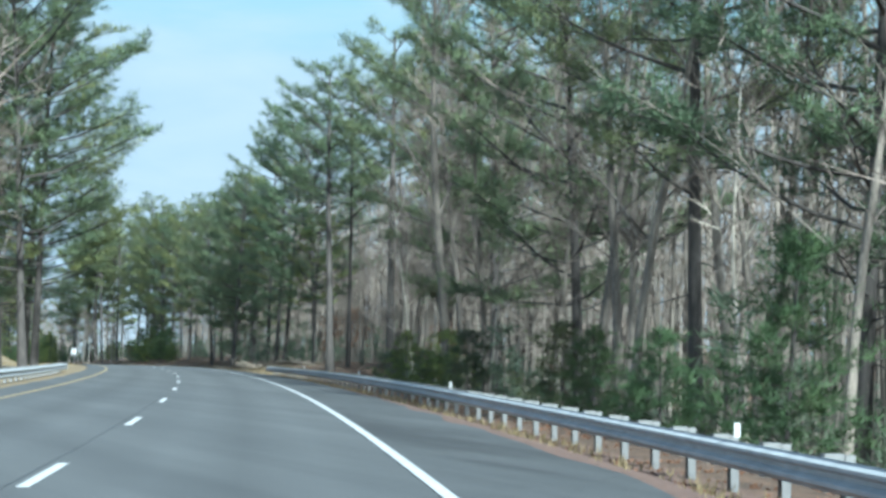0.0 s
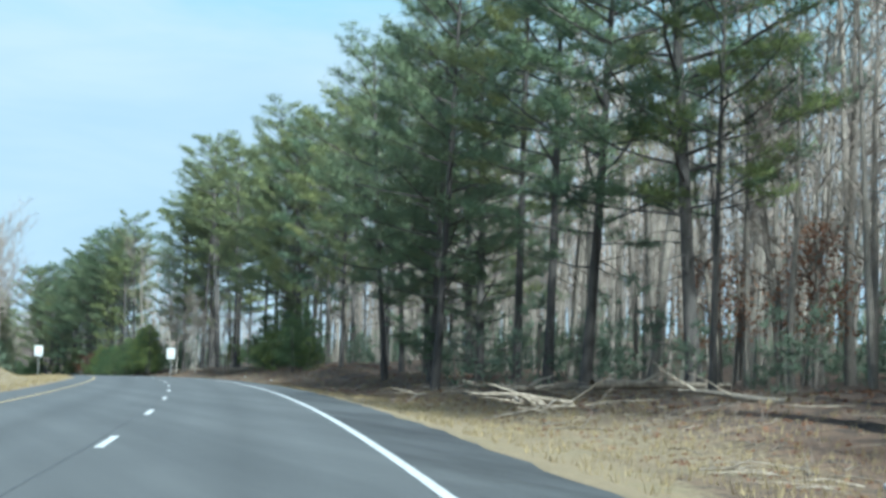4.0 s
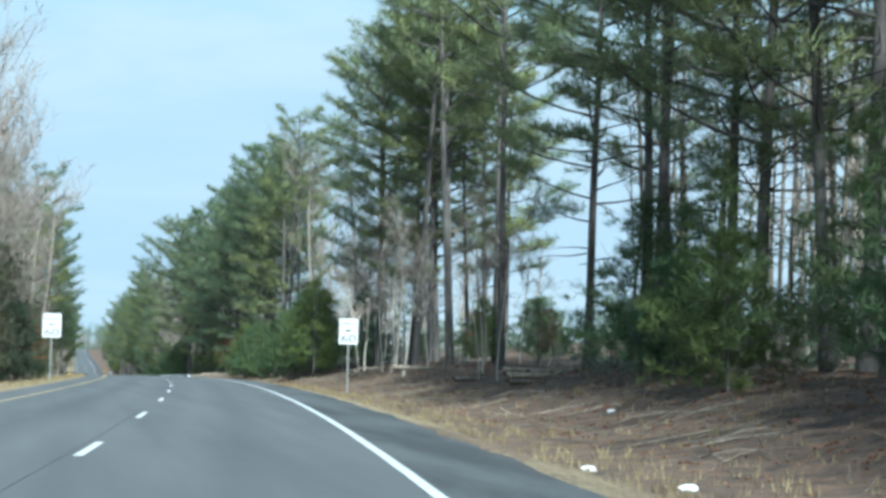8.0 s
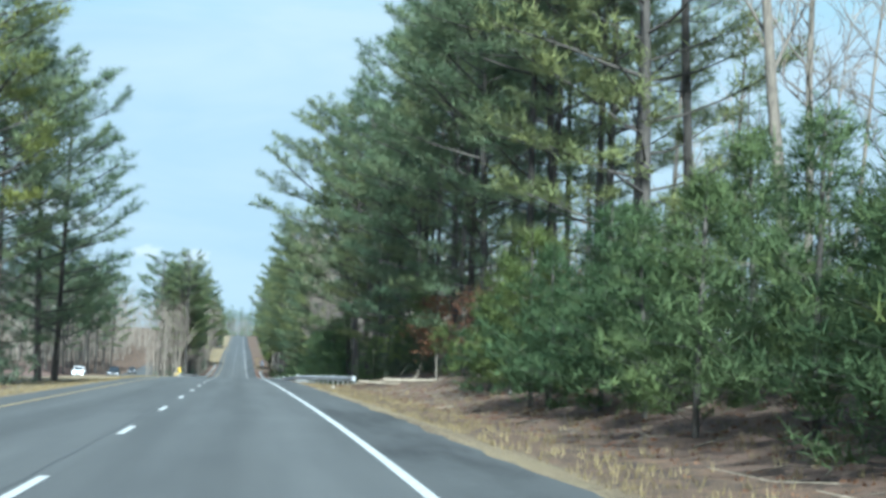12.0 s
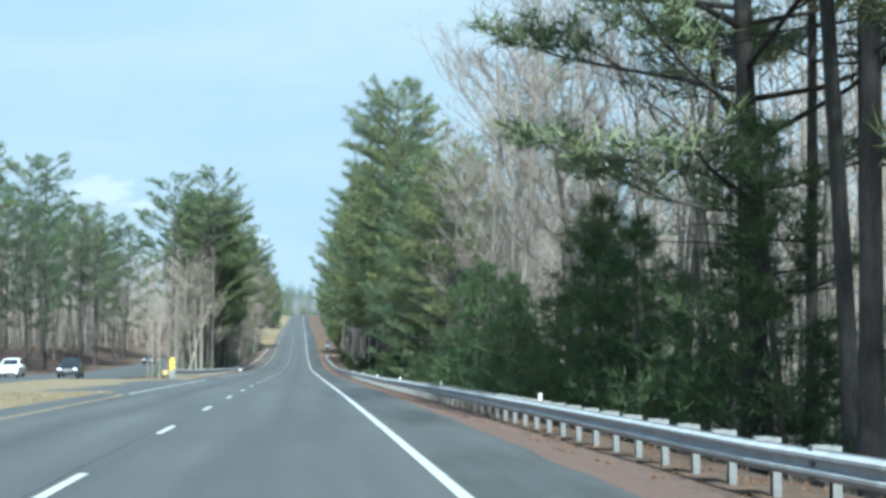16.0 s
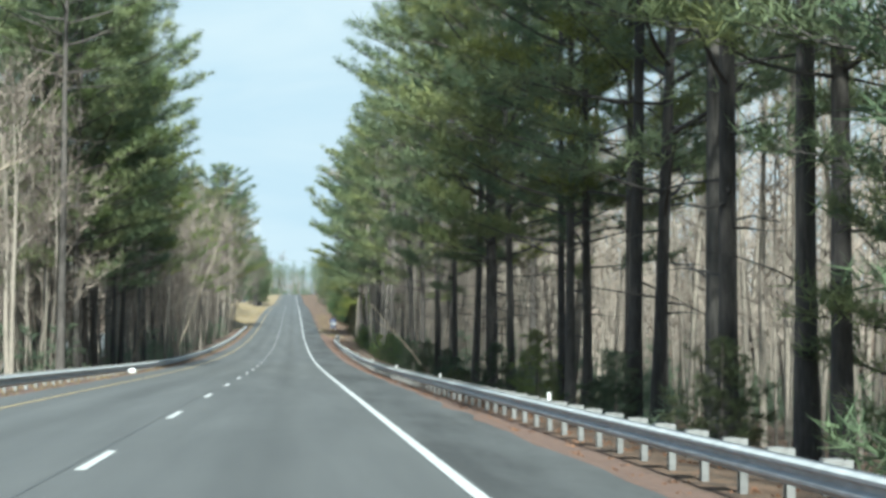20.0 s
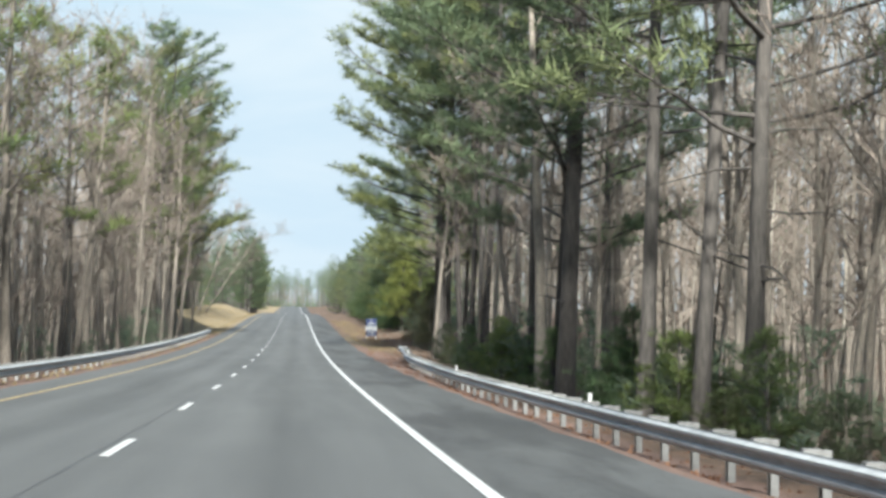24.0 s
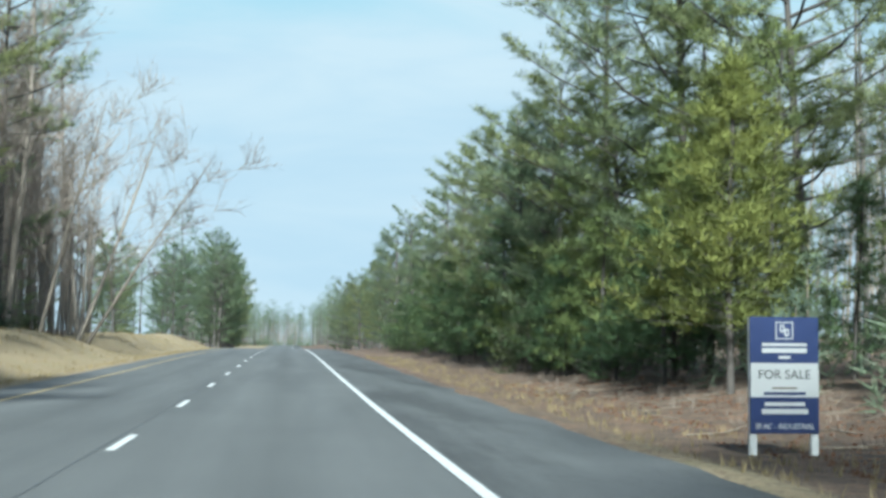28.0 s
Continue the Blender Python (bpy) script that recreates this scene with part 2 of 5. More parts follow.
def ground_material():
    """Leaf litter, with dry grass, red clay and gravel where the cover layers lie."""
    m, n, l, b = shader("ground_cover", 0.95)
    at = n.new("ShaderNodeAttribute")
    at.attribute_name = "cover"
    sep = n.new("ShaderNodeSeparateColor")
    l.new(at.outputs["Color"], sep.inputs["Color"])
    f1, f2, f3 = noise_at(n, l, 7.0, 6.0, 0.7), noise_at(n, l, 0.45, 5.0, 0.6), noise_at(n, l, 28.0, 3.0, 0.7)
    leaf = ramp(n, l, f1, [(0.25, (0.040, 0.026, 0.018)), (0.5, (0.115, 0.072, 0.047)), (0.75, (0.225, 0.15, 0.096))])
    leaf = mixed(n, l, f2, leaf, ramp(n, l, f3, [(0.35, (0.027, 0.022, 0.015)), (0.65, (0.135, 0.097, 0.063))]))
    f4 = noise_at(n, l, 1.6, 5.0, 0.7)
    leaf = mixed(n, l, 1.0, leaf, ramp(n, l, f4, [(0.36, (0.38, 0.36, 0.34)), (0.5, (0.95, 0.9, 0.85)), (0.66, (1.45, 1.25, 1.1))]), "MULTIPLY")
    grass = ramp(n, l, f1, [(0.25, (0.129, 0.095, 0.052)), (0.6, (0.232, 0.181, 0.103)), (0.8, (0.310, 0.245, 0.150))])
    grass = mixed(n, l, ramp(n, l, f2, [(0.5, (0, 0, 0)), (0.8, (0.430, 0.430, 0.430))]), grass, (0.146, 0.146, 0.060))
    clay = ramp(n, l, f1, [(0.25, (0.085, 0.053, 0.04)), (0.75, (0.175, 0.108, 0.08))])
    def blend(value):
        add = n.new("ShaderNodeMath"); add.operation = "ADD"
        l.new(value, add.inputs[0]); l.new(f1, add.inputs[1])
        return ramp(n, l, add.outputs["Value"], [(0.85, (0, 0, 0)), (1.1, (1, 1, 1))])
    col = mixed(n, l, blend(sep.outputs["Red"]), leaf, grass)
    col = mixed(n, l, blend(sep.outputs["Green"]), col, clay)
    l.new(col, b.inputs["Base Color"])
    bumped(n, l, b, f1, 0.8, 0.08)
    return m


ASPHALT = asphalt_material()
GROUND = ground_material()
TAR = plain("tar_seam", (0.052, 0.055, 0.056), 0.7, vary=0.3, scale=3)
WHITE_LINE = plain("white_road_paint", (0.440, 0.449, 0.440), 0.6, vary=0.18, scale=9)
YELLOW_LINE = plain("yellow_road_paint", (0.32, 0.245, 0.115), 0.65, vary=0.25, scale=6)
STEEL = plain("galvanised_steel", (0.40, 0.42, 0.425), 0.6, 0.15, vary=0.2, scale=1.6)
POST_STEEL = plain("weathered_post", (0.15, 0.152, 0.148), 0.7, 0.2, vary=0.25, scale=4)
REFLECT = plain("white_reflector", (0.50, 0.51, 0.50), 0.4, vary=0.05)
SIGN_WHITE = plain("sign_white_sheeting", (0.40, 0.41, 0.41), 0.4, vary=0.05, scale=2)
SIGN_BLACK = plain("sign_black", (0.03, 0.035, 0.035), 0.5)
SIGN_BLUE = plain("sign_navy_blue", (0.017, 0.03, 0.095), 0.4, vary=0.06, scale=2)
SIGN_YELLOW = plain("marker_yellow", (0.82, 0.55, 0.03), 0.45, vary=0.08)
POST_WHITE = plain("white_painted_post", (0.56, 0.57, 0.56), 0.5, vary=0.08)
PINE_BARK = bark("pine_bark", (0.042, 0.039, 0.038), (0.108, 0.098, 0.091))
GREY_BARK = bark("grey_bark", (0.125, 0.11, 0.097), (0.28, 0.25, 0.215), 22.0)
PALE_BARK = bark("pale_bark", (0.26, 0.24, 0.21), (0.50, 0.46, 0.40), 22.0)
NEEDLES = foliage("pine_needles", (0.165, 0.215, 0.13), (0.24, 0.30, 0.165), (0.30, 0.345, 0.18))
FAR_NEEDLES = foliage("far_needles", (0.12, 0.16, 0.115), (0.165, 0.205, 0.14), (0.20, 0.24, 0.155), 0.5, False)
YELLOW_NEEDLES = foliage("yellowish_needles", (0.15, 0.19, 0.075), (0.235, 0.275, 0.10), (0.29, 0.325, 0.115))
YOUNG_NEEDLES = foliage("young_needles", (0.10, 0.15, 0.075), (0.155, 0.22, 0.10), (0.20, 0.26, 0.115))
CEDAR = foliage("cedar_sprays", (0.09, 0.12, 0.08), (0.14, 0.175, 0.105), (0.18, 0.21, 0.125))
BROWN_CEDAR = foliage("brownish_cedar_sprays", (0.12, 0.115, 0.07), (0.19, 0.18, 0.105), (0.24, 0.225, 0.13))
RED_LEAVES = foliage("withered_leaves", (0.13, 0.065, 0.042), (0.23, 0.12, 0.075), (0.30, 0.17, 0.10), 0.5)
DRY_GRASS = foliage("dry_grass_blades", (0.19, 0.14, 0.07), (0.34, 0.26, 0.14), (0.46, 0.36, 0.20), 0.5)
TWIGS = bark("twig_bark", (0.14, 0.115, 0.10), (0.26, 0.22, 0.19), 10.0)
LOG = bark("weathered_log", (0.13, 0.105, 0.08), (0.34, 0.30, 0.245), 9.0)
GLASS = plain("dark_car_glass", (0.02, 0.025, 0.03), 0.08, vary=0.02)
CAR_WHITE = plain("white_car_paint", (0.78, 0.78, 0.77), 0.25, vary=0.02)
CAR_BLACK = plain("dark_car_paint", (0.02, 0.024, 0.03), 0.2, vary=0.04)
RUBBER = plain("tyre_rubber", (0.02, 0.02, 0.02), 0.85)
CHROME = plain("bright_trim", (0.6, 0.6, 0.6), 0.2, 1.0, vary=0.03)
HEADLAMP = plain("headlamp_glass", (0.75, 0.77, 0.8), 0.1, vary=0.02)


# ---------------------------------------------------------------- plan
# The way of the road: heading (degrees, to the left of +y) and grade (degrees) along its length in metres.
HEAD_AT = [-60, 0, 60, 120, 180, 240, 270, 300, 330, 360, 390, 420, 450, 10000]
HEAD = [-22.19, -19.19, -16.13, -12.47, -9.15, -5.24, -4.05, -2.8, -1.14, -0.1, 0.11, 0.14, 0.0, 0.0]
GRADE_AT = [-60, 0, 60, 120, 180, 240, 300, 360, 420, 480, 540, 600, 660, 720, 780, 840, 900, 960, 1010, 1060, 1110, 1180, 1300, 1450, 1600, 2000]
GRADE = [0.89, 0.97, 0.9, 0.71, 0.38, 0.05, -0.21, -0.64, -0.65, -1.2, -1.34, -1.26, -1.32, -0.57, 0.05, 0.86, 1.43, 1.22, 0.95, 0.6, 0.3, 0.7, 1.25, 1.2, 0.3, 0]
STEP = 4.0
STATIONS = np.arange(-60.0, 2000.0, STEP)


def eased(a):
    return np.convolve(np.r_[np.full(6, a[0]), a, np.full(6, a[-1])], np.ones(13) / 13, "valid")


WAY_H = eased(np.radians(np.interp(STATIONS, HEAD_AT, HEAD)))
WAY_G = eased(np.radians(np.interp(STATIONS, GRADE_AT, GRADE)))
WAY_X = np.r_[0, np.cumsum(-np.sin((WAY_H[1:] + WAY_H[:-1]) / 2) * STEP)]
WAY_Y = np.r_[0, np.cumsum(np.cos((WAY_H[1:] + WAY_H[:-1]) / 2) * STEP)]
WAY_Z = np.r_[0, np.cumsum((WAY_G[1:] + WAY_G[:-1]) / 2 * STEP)]
MID = 428.0
WAY_X -= np.interp(MID, STATIONS, WAY_X)
WAY_Y -= np.interp(MID, STATIONS, WAY_Y)
WAY_Z -= np.interp(MID, STATIONS, WAY_Z)


def way(s):
    """Place and heading of the road's line at s metres; beyond both ends it goes straight on."""
    c = min(max(s, STATIONS[0]), STATIONS[-1])
    x, y, z, h = (float(np.interp(c, STATIONS, a)) for a in (WAY_X, WAY_Y, WAY_Z, WAY_H))
    return x - math.sin(h) * (s - c), y + math.cos(h) * (s - c), z, h


def smooth(a, b, v):
    t = min(1.0, max(0.0, (v - a) / (b - a)))
    return t * t * (3 - 2 * t)


def span(a, b, s, soft=12.0):
    """1 between stations a and b, 0 outside."""
    return smooth(a - soft, a + soft, s) * (1 - smooth(b - soft, b + soft, s))


FOG, DASH, YELLOW = 1.565, -2.095, -5.755      # the lines, metres right of the road's line


def paved_right(s):
    return float(np.interp(s, [0, 120, 600, 640, 720, 880, 1200], [3.9, 3.2, 3.15, 3.45, 3.8, 4.15, 4.2]))


def paved_left(s):
    return -6.95


def relief(s, d):
    """Height of the ground over the road's surface, d metres right of the road's line."""
    x = noise.noise(Vector((s * 0.06, d * 0.06, 3.1)))
    y = noise.noise(Vector((s * 0.25, d * 0.25, 7.7)))
    if d >= 0:
        fill = max(1 - smooth(112, 140, s), span(455, 835, s, 18))
        edge = paved_right(s)
        if d < edge:
            return -0.012 * max(0, d - FOG) - 0.06
        low = float(np.interp(s, [0, 440, 500, 560, 680, 760, 800, 840], [-0.3, -0.3, -0.4, -0.5, -0.5, -0.42, -0.2, -0.25]))
        u = d - edge
        verge = -0.05 + (low + 0.05) * smooth(0.0, 1.6, u)
        down = verge - 1.5 * smooth(2.4, 9.0, u) - 1.2 * smooth(9, 40, u)
        cut = verge + (1.5 * smooth(2.6, 11.0, u) + 2.6 * smooth(9, 34, u)) * (1 - 0.55 * span(135, 205, s, 30)) * (1 - 0.6 * smooth(830, 870, s))
        rough = (0.35 * x + 0.12 * y) * smooth(2.0, 8.0, u) + 0.03 * y
        return down * fill + cut * (1 - fill) + rough
    e = -d
    edge = -paved_left(s)
    if e < edge:
        return -0.06
    u = e - edge
    fill = max(1 - smooth(95, 125, s), span(585, 868, s, 12))
    grassy = -0.06 + 0.1 * y * smooth(0.3, 2, u)
    down = grassy + 0.02 - 1.1 * smooth(1.6, 6.5, u)
    mound = 1.55 * smooth(1.6, 6.6, u) * (1 - smooth(9.0, 13.0, u)) * (span(893, 1075, s, 14) * (0.8 + 0.5 * x)) * (1 - 0.8 * span(950, 962, s, 8))
    early = 1.5 * smooth(3.5, 8.0, u) * (1 - smooth(11, 16, u)) * span(190, 262, s, 12)
    flat = grassy - 0.25 * smooth(0.5, 2.5, u) * (1 - span(500, 585, s, 12)) + 0.2 * smooth(4, 9, u) * (1 - span(440, 585, s, 14))
    base = down * fill + (flat + mound + early) * (1 - fill)
    near = (0.22 * x + 0.08 * y) * smooth(1.5, 6, u) * (1 - span(480, 590, s, 20))
    level = -0.35
    t = smooth(9.5, 13.5, u)
    out = (base + near) * (1 - t) + level * t
    return out + 3.2 * smooth(26.5, 36.0, u) + 2.0 * smooth(36, 70, u) + 0.4 * x * smooth(28, 40, u)


def spot(s, d, up=0.0):
    """A place on the ground (or up metres over it), s along and d right of the road's line."""
    x, y, z, h = way(s)
    return Vector((x + d * math.cos(h), y + d * math.sin(h), z + relief(s, d) + up))


def over(s, d, up):
    """A place up metres over the road's surface."""
    x, y, z, h = way(s)
    return Vector((x + d * math.cos(h), y + d * math.sin(h), z + up))


def facing(s, d, up=0.0, turn=0.0, ground=True):
    """A pose on the ground whose y axis looks along the road."""
    p = spot(s, d, up) if ground else over(s, d, up)
    return Matrix.Translation(p) @ Matrix.Rotation(way(s)[3] + turn, 4, "Z")


# ---------------------------------------------------------------- building
def mesh_of(name, verts, faces, *mats, index=None, smooth_shade=False):
    me = bpy.data.meshes.new(name)
    me.from_pydata([tuple(v) for v in verts], [], [tuple(f) for f in faces])
    for m in mats:
        me.materials.append(m)
    if index is not None:
        me.polygons.foreach_set("material_index", index)
    if smooth_shade:
        me.polygons.foreach_set("use_smooth", [True] * len(me.polygons))
    me.update()
    return me


def triangles(name, v, f, mat, soft=None):
    """A mesh from arrays of places and of corner triples. soft: normals of the corners."""
    me = bpy.data.meshes.new(name)
    v, f = np.asarray(v, np.float32), np.asarray(f, np.int32)
    me.vertices.add(len(v))
    me.vertices.foreach_set("co", v.ravel())
    me.loops.add(len(f) * 3)
    me.loops.foreach_set("vertex_index", f.ravel())
    me.polygons.add(len(f))
    me.polygons.foreach_set("loop_start", np.arange(0, len(f) * 3, 3, dtype=np.int32))
    me.materials.append(mat)
    me.update(calc_edges=True)
    me.validate()
    if soft is not None:
        me.polygons.foreach_set("use_smooth", [True] * len(me.polygons))
        me.normals_split_custom_set_from_vertices(soft)
    return me


def part(name, data, parent, label="", m=None):
    """One mesh under a thing or a part. data: a bmesh or a finished mesh."""
    if isinstance(data, bmesh.types.BMesh):
        me = bpy.data.meshes.new(name)
        data.to_mesh(me)
        data.free()
        data = me
    ob = new(name, data)
    ob.parent = parent
    if m is not None:
        ob.matrix_basis = m
    return tagged(ob, label)


def part_of(name, bm, mat, parent, label="", m=None):
    me = bpy.data.meshes.new(name)
    bm.to_mesh(me)
    bm.free()
    me.materials.append(mat)
    return part(name, me, parent, label, m)


def box(bm, x0, x1, y0, y1, z0, z1, bevel=0.0):
    made = bmesh.ops.create_cube(bm, size=1.0)["verts"]
    for v in made:
        v.co = Vector((x0 + (v.co.x + 0.5) * (x1 - x0), y0 + (v.co.y + 0.5) * (y1 - y0), z0 + (v.co.z + 0.5) * (z1 - z0)))
    if bevel:
        edges = {e for v in made for e in v.link_edges}
        bmesh.ops.bevel(bm, geom=list(edges), offset=bevel, segments=2, affect="EDGES")
    return bm


def thing(name, label, category, group="", m=None):
    ob = new(name)
    ob.empty_display_size = 0.2
    if m is not None:
        ob.matrix_basis = m
    return tagged(ob, label, category, group)


# ---------------------------------------------------------------- ground and roads
def ribbon(name, lo, hi, d0, d1, up, mat, step=3.0, across=2, edge=None, thick=0.0):
    """A strip that follows the road from station lo to hi; d0 and d1 are numbers or functions of s."""
    f0 = d0 if callable(d0) else (lambda s: d0)
    f1 = d1 if callable(d1) else (lambda s: d1)
    n = max(2, int((hi - lo) / step) + 1)
    v, f = [], []
    for s in np.linspace(lo, hi, n):
        for k in range(across):
            d = f0(s) + (f1(s) - f0(s)) * k / (across - 1)
            z = up(s, d) if callable(up) else up
            v.append(over(s, d, z))
    for i in range(n - 1):
        for k in range(across - 1):
            a = i * across + k
            f.append((a, a + 1, a + across + 1, a + across))
    me = mesh_of(name, v, f, mat)
    if across > 6:
        offs = [f0(s) + (f1(s) - f0(s)) * k / (across - 1) for s in np.linspace(lo, hi, n) for k in range(across)]
        me.attributes.new("across", "FLOAT", "POINT").data.foreach_set("value", np.asarray(offs, np.float32))
    return new(name, me)


def crown_fall(s, d):
    return -0.012 * max(0.0, d - FOG)


def wob(s, amp, scale, seed):
    return amp * noise.noise(Vector((s * scale, seed, 0.0)))


road = ribbon("road", -60, 1900, lambda s: paved_left(s) + wob(s, 0.12, 0.35, 2.0), lambda s: paved_right(s) + wob(s, 0.22, 0.3, 9.0) + wob(s, 0.12, 1.1, 4.0), crown_fall, ASPHALT, 1.5, 7)
tagged(road, "worn grey asphalt carriageway with two lanes and a shoulder", "road", kind="structure")
opposite = ribbon("road_opposite", 380, 1500, lambda s: -29.5 + wob(s, .2, .2, 5), lambda s: -18.7 + wob(s, .2, .2, 6), lambda s, d: -0.28 - 0.35 * smooth(-19.6, -18.8, d), ASPHALT, 4.0, 16)
tagged(opposite, "grey asphalt carriageway beyond the grassy median", "road", kind="structure")


crossing = ribbon("road_crossover", 522, 568, -19.6, -6.8, lambda s, d: -0.012 - 0.27 * smooth(7, 19, -d) - 0.2 * (1 - span(524, 566, s, 1.6)), ASPHALT, 1.0, 9)
tagged(crossing, "grey asphalt crossover through the median", "road", kind="structure")


def build_ground():
    ss = np.r_[np.arange(-240, -20, 20.0), np.arange(-20, 1120, 3.0), np.arange(1120, 2400, 16.0)]
    right = [0, 2.6, 3.05, 3.4, 3.8, 4.2, 4.6, 5.0, 5.5, 6, 6.6, 7.4, 8.4, 9.6, 11, 12.6, 14.5, 17, 20, 24, 29, 35, 44, 60, 90, 150, 230]
    left = [-2, -6.6, -7.0, -7.3, -7.7, -8.2, -8.8, -9.5, -10.3, -11.2, -12.3, -13.5, -15, -16.5, -18, -19.4, -22, -26, -30, -33, -36, -39, -43, -50, -62, -90, -150, -230]
    ds = left[::-1] + right
    v = [spot(s, d, 0.0 if -6.9 > d or d > paved_right(s) + 0.1 else -0.06) for s in ss for d in ds]
    w = len(ds)
    f = [(i * w + k, i * w + k + 1, (i + 1) * w + k + 1, (i + 1) * w + k) for i in range(len(ss) - 1) for k in range(w - 1)]
    cover = []
    for s in ss:
        for d in ds:
            n1 = noise.noise(Vector((s * 0.11, d * 0.3, 1.7)))
            g = c = 0.0
            if d > 0:
                u = d - paved_right(s)
                cutside = span(118, 452, s, 10) + 0.75 * span(834, 900, s, 12)
                g = (1 - smooth(0.9, 2.4, u)) * (0.55 + 0.35 * n1) * min(1, cutside) + 0.5 * span(120, 170, s) * (1 - smooth(4, 9, u))
                c = (1 - smooth(1.2, 2.8, u)) * (0.72 + 0.3 * n1) * (1 - min(1, cutside)) * (1 - 0.55 * smooth(880, 910, s)) + 0.45 * span(340, 450, s) * span(6, 13, d, 2)
            else:
                u = -d - 6.95
                open_side = 1 - span(585, 868, s, 8)
                g = (0.8 + 0.35 * n1) * (1 - smooth(12, 13.5, u)) * open_side * (1 - span(270, 418, s, 10) * smooth(2.5, 4.5, u))
                g = max(g, (1 - smooth(0.4, 1.6, u)) * 0.5)
                c = (1 - open_side) * (1 - smooth(1.5, 3.5, u)) * (0.6 + 0.3 * n1) + 0.9 * span(26.5, 34, u, 2) * span(430, 720, s, 20) + 0.35 * span(0.1, 1.3, u, 0.4)
            cover.append((max(0, min(1, g)), max(0, min(1, c)), 0, 1))
    # the sheet runs on outward to the horizon
    rows, first = len(ss), len(v)
    rim = [(i, 0) for i in range(rows)] + [(rows - 1, k) for k in range(1, w)] + [(i, w - 1) for i in range(rows - 2, -1, -1)] + [(0, k) for k in range(w - 2, 0, -1)]
    mid = Vector((0, 300, 0))
    for i, k in rim:
        p = v[i * w + k]
        out = (p - mid)
        out.z = 0
        out = out.normalized() * 4200 + mid
        v.append(Vector((out.x, out.y, p.z - 6)))
        cover.append((0, 0, 0, 1))
    n = len(rim)
    for j in range(n):
        a, b = rim[j], rim[(j + 1) % n]
        f.append((b[0] * w + b[1], a[0] * w + a[1], first + j, first + (j + 1) % n))
    me = mesh_of("ground", v, f, GROUND, smooth_shade=True)
    layer = me.color_attributes.new("cover", "FLOAT_COLOR", "POINT")
    layer.data.foreach_set("color", np.asarray(cover, np.float32).ravel())
    return tagged(new("ground", me), "brown leaf litter, dry golden grass and red clay beside the road", "ground", kind="structure")


ground = build_ground()

# painted lines
fog_line = ribbon("road_line_edge", -60, 1700, FOG - 0.066, FOG + 0.066, 0.006, WHITE_LINE, 2.0)
tagged(fog_line, "worn white edge line on the asphalt", "road marking", kind="structure")
for lo, hi in ((-60, 512), (578, 1700)):
    tagged(ribbon("road_line_median", lo, hi, YELLOW - 0.055, YELLOW + 0.055, 0.006, YELLOW_LINE, 2.0), "faded yellow edge line beside the median", "road marking", kind="structure")
for d in (DASH - 0.16,):
    tagged(ribbon("road_seam", -40, 1250, (lambda s, d=d: d - 0.012 + wob(s, 0.03, 0.4, 3.0)), (lambda s, d=d: d + 0.012 + wob(s, 0.03, 0.4, 3.0) + wob(s, 0.02, 0.9, 8.0)), 0.003, TAR, 1.5), "dark tar-filled seam in the asphalt", "road seam", kind="structure")
nose = ribbon("road_line_nose", 508, 519, lambda s: YELLOW - 0.07 - 1.6 * smooth(511, 519, s), lambda s: YELLOW + 0.05 - 1.6 * smooth(511, 519, s), 0.008, YELLOW_LINE, 0.5)
tagged(nose, "faded yellow curved line at the median nose", "road marking", kind="structure")


def dash_mesh(length, width):
    bm = bmesh.new()
    box(bm, -width / 2, width / 2, 0, length, 0.0, 0.005, 0.0015)
    me = bpy.data.meshes.new("lane_dash")
    bm.to_mesh(me)
    bm.free()
    me.materials.append(WHITE_LINE)
    return me


DASH_ME = dash_mesh(3.05, 0.115)
DOT_ME = dash_mesh(1.45, 0.12)
for k in range(-3, 100):
    s = float(np.interp(k, [-3, 0, 3, 10, 16, 22, 27, 34, 42, 45, 49, 55, 62, 70, 100], [-8, 28.6, 64.5, 150.8, 223.2, 297, 360, 446.7, 545.2, 577.5, 626, 697.6, 781, 877, 1240])) - 1.55
    a, b = over(s, DASH, 0.004), over(s + 3.1, DASH, 0.004)
    d = b - a
    m = Matrix.Translation(a) @ d.to_track_quat("Y", "Z").to_matrix().to_4x4()
    part("lane_dash", DASH_ME, road, m=m)
for k in range(24):
    s = 514.0 + k * 1.9
    a, b = over(s, YELLOW - 0.02, 0.005), over(s + 1, YELLOW - 0.02, 0.005)
    part("lane_dot", DOT_ME, road, m=Matrix.Translation(a) @ (b - a).to_track_quat("Y", "Z").to_matrix().to_4x4())


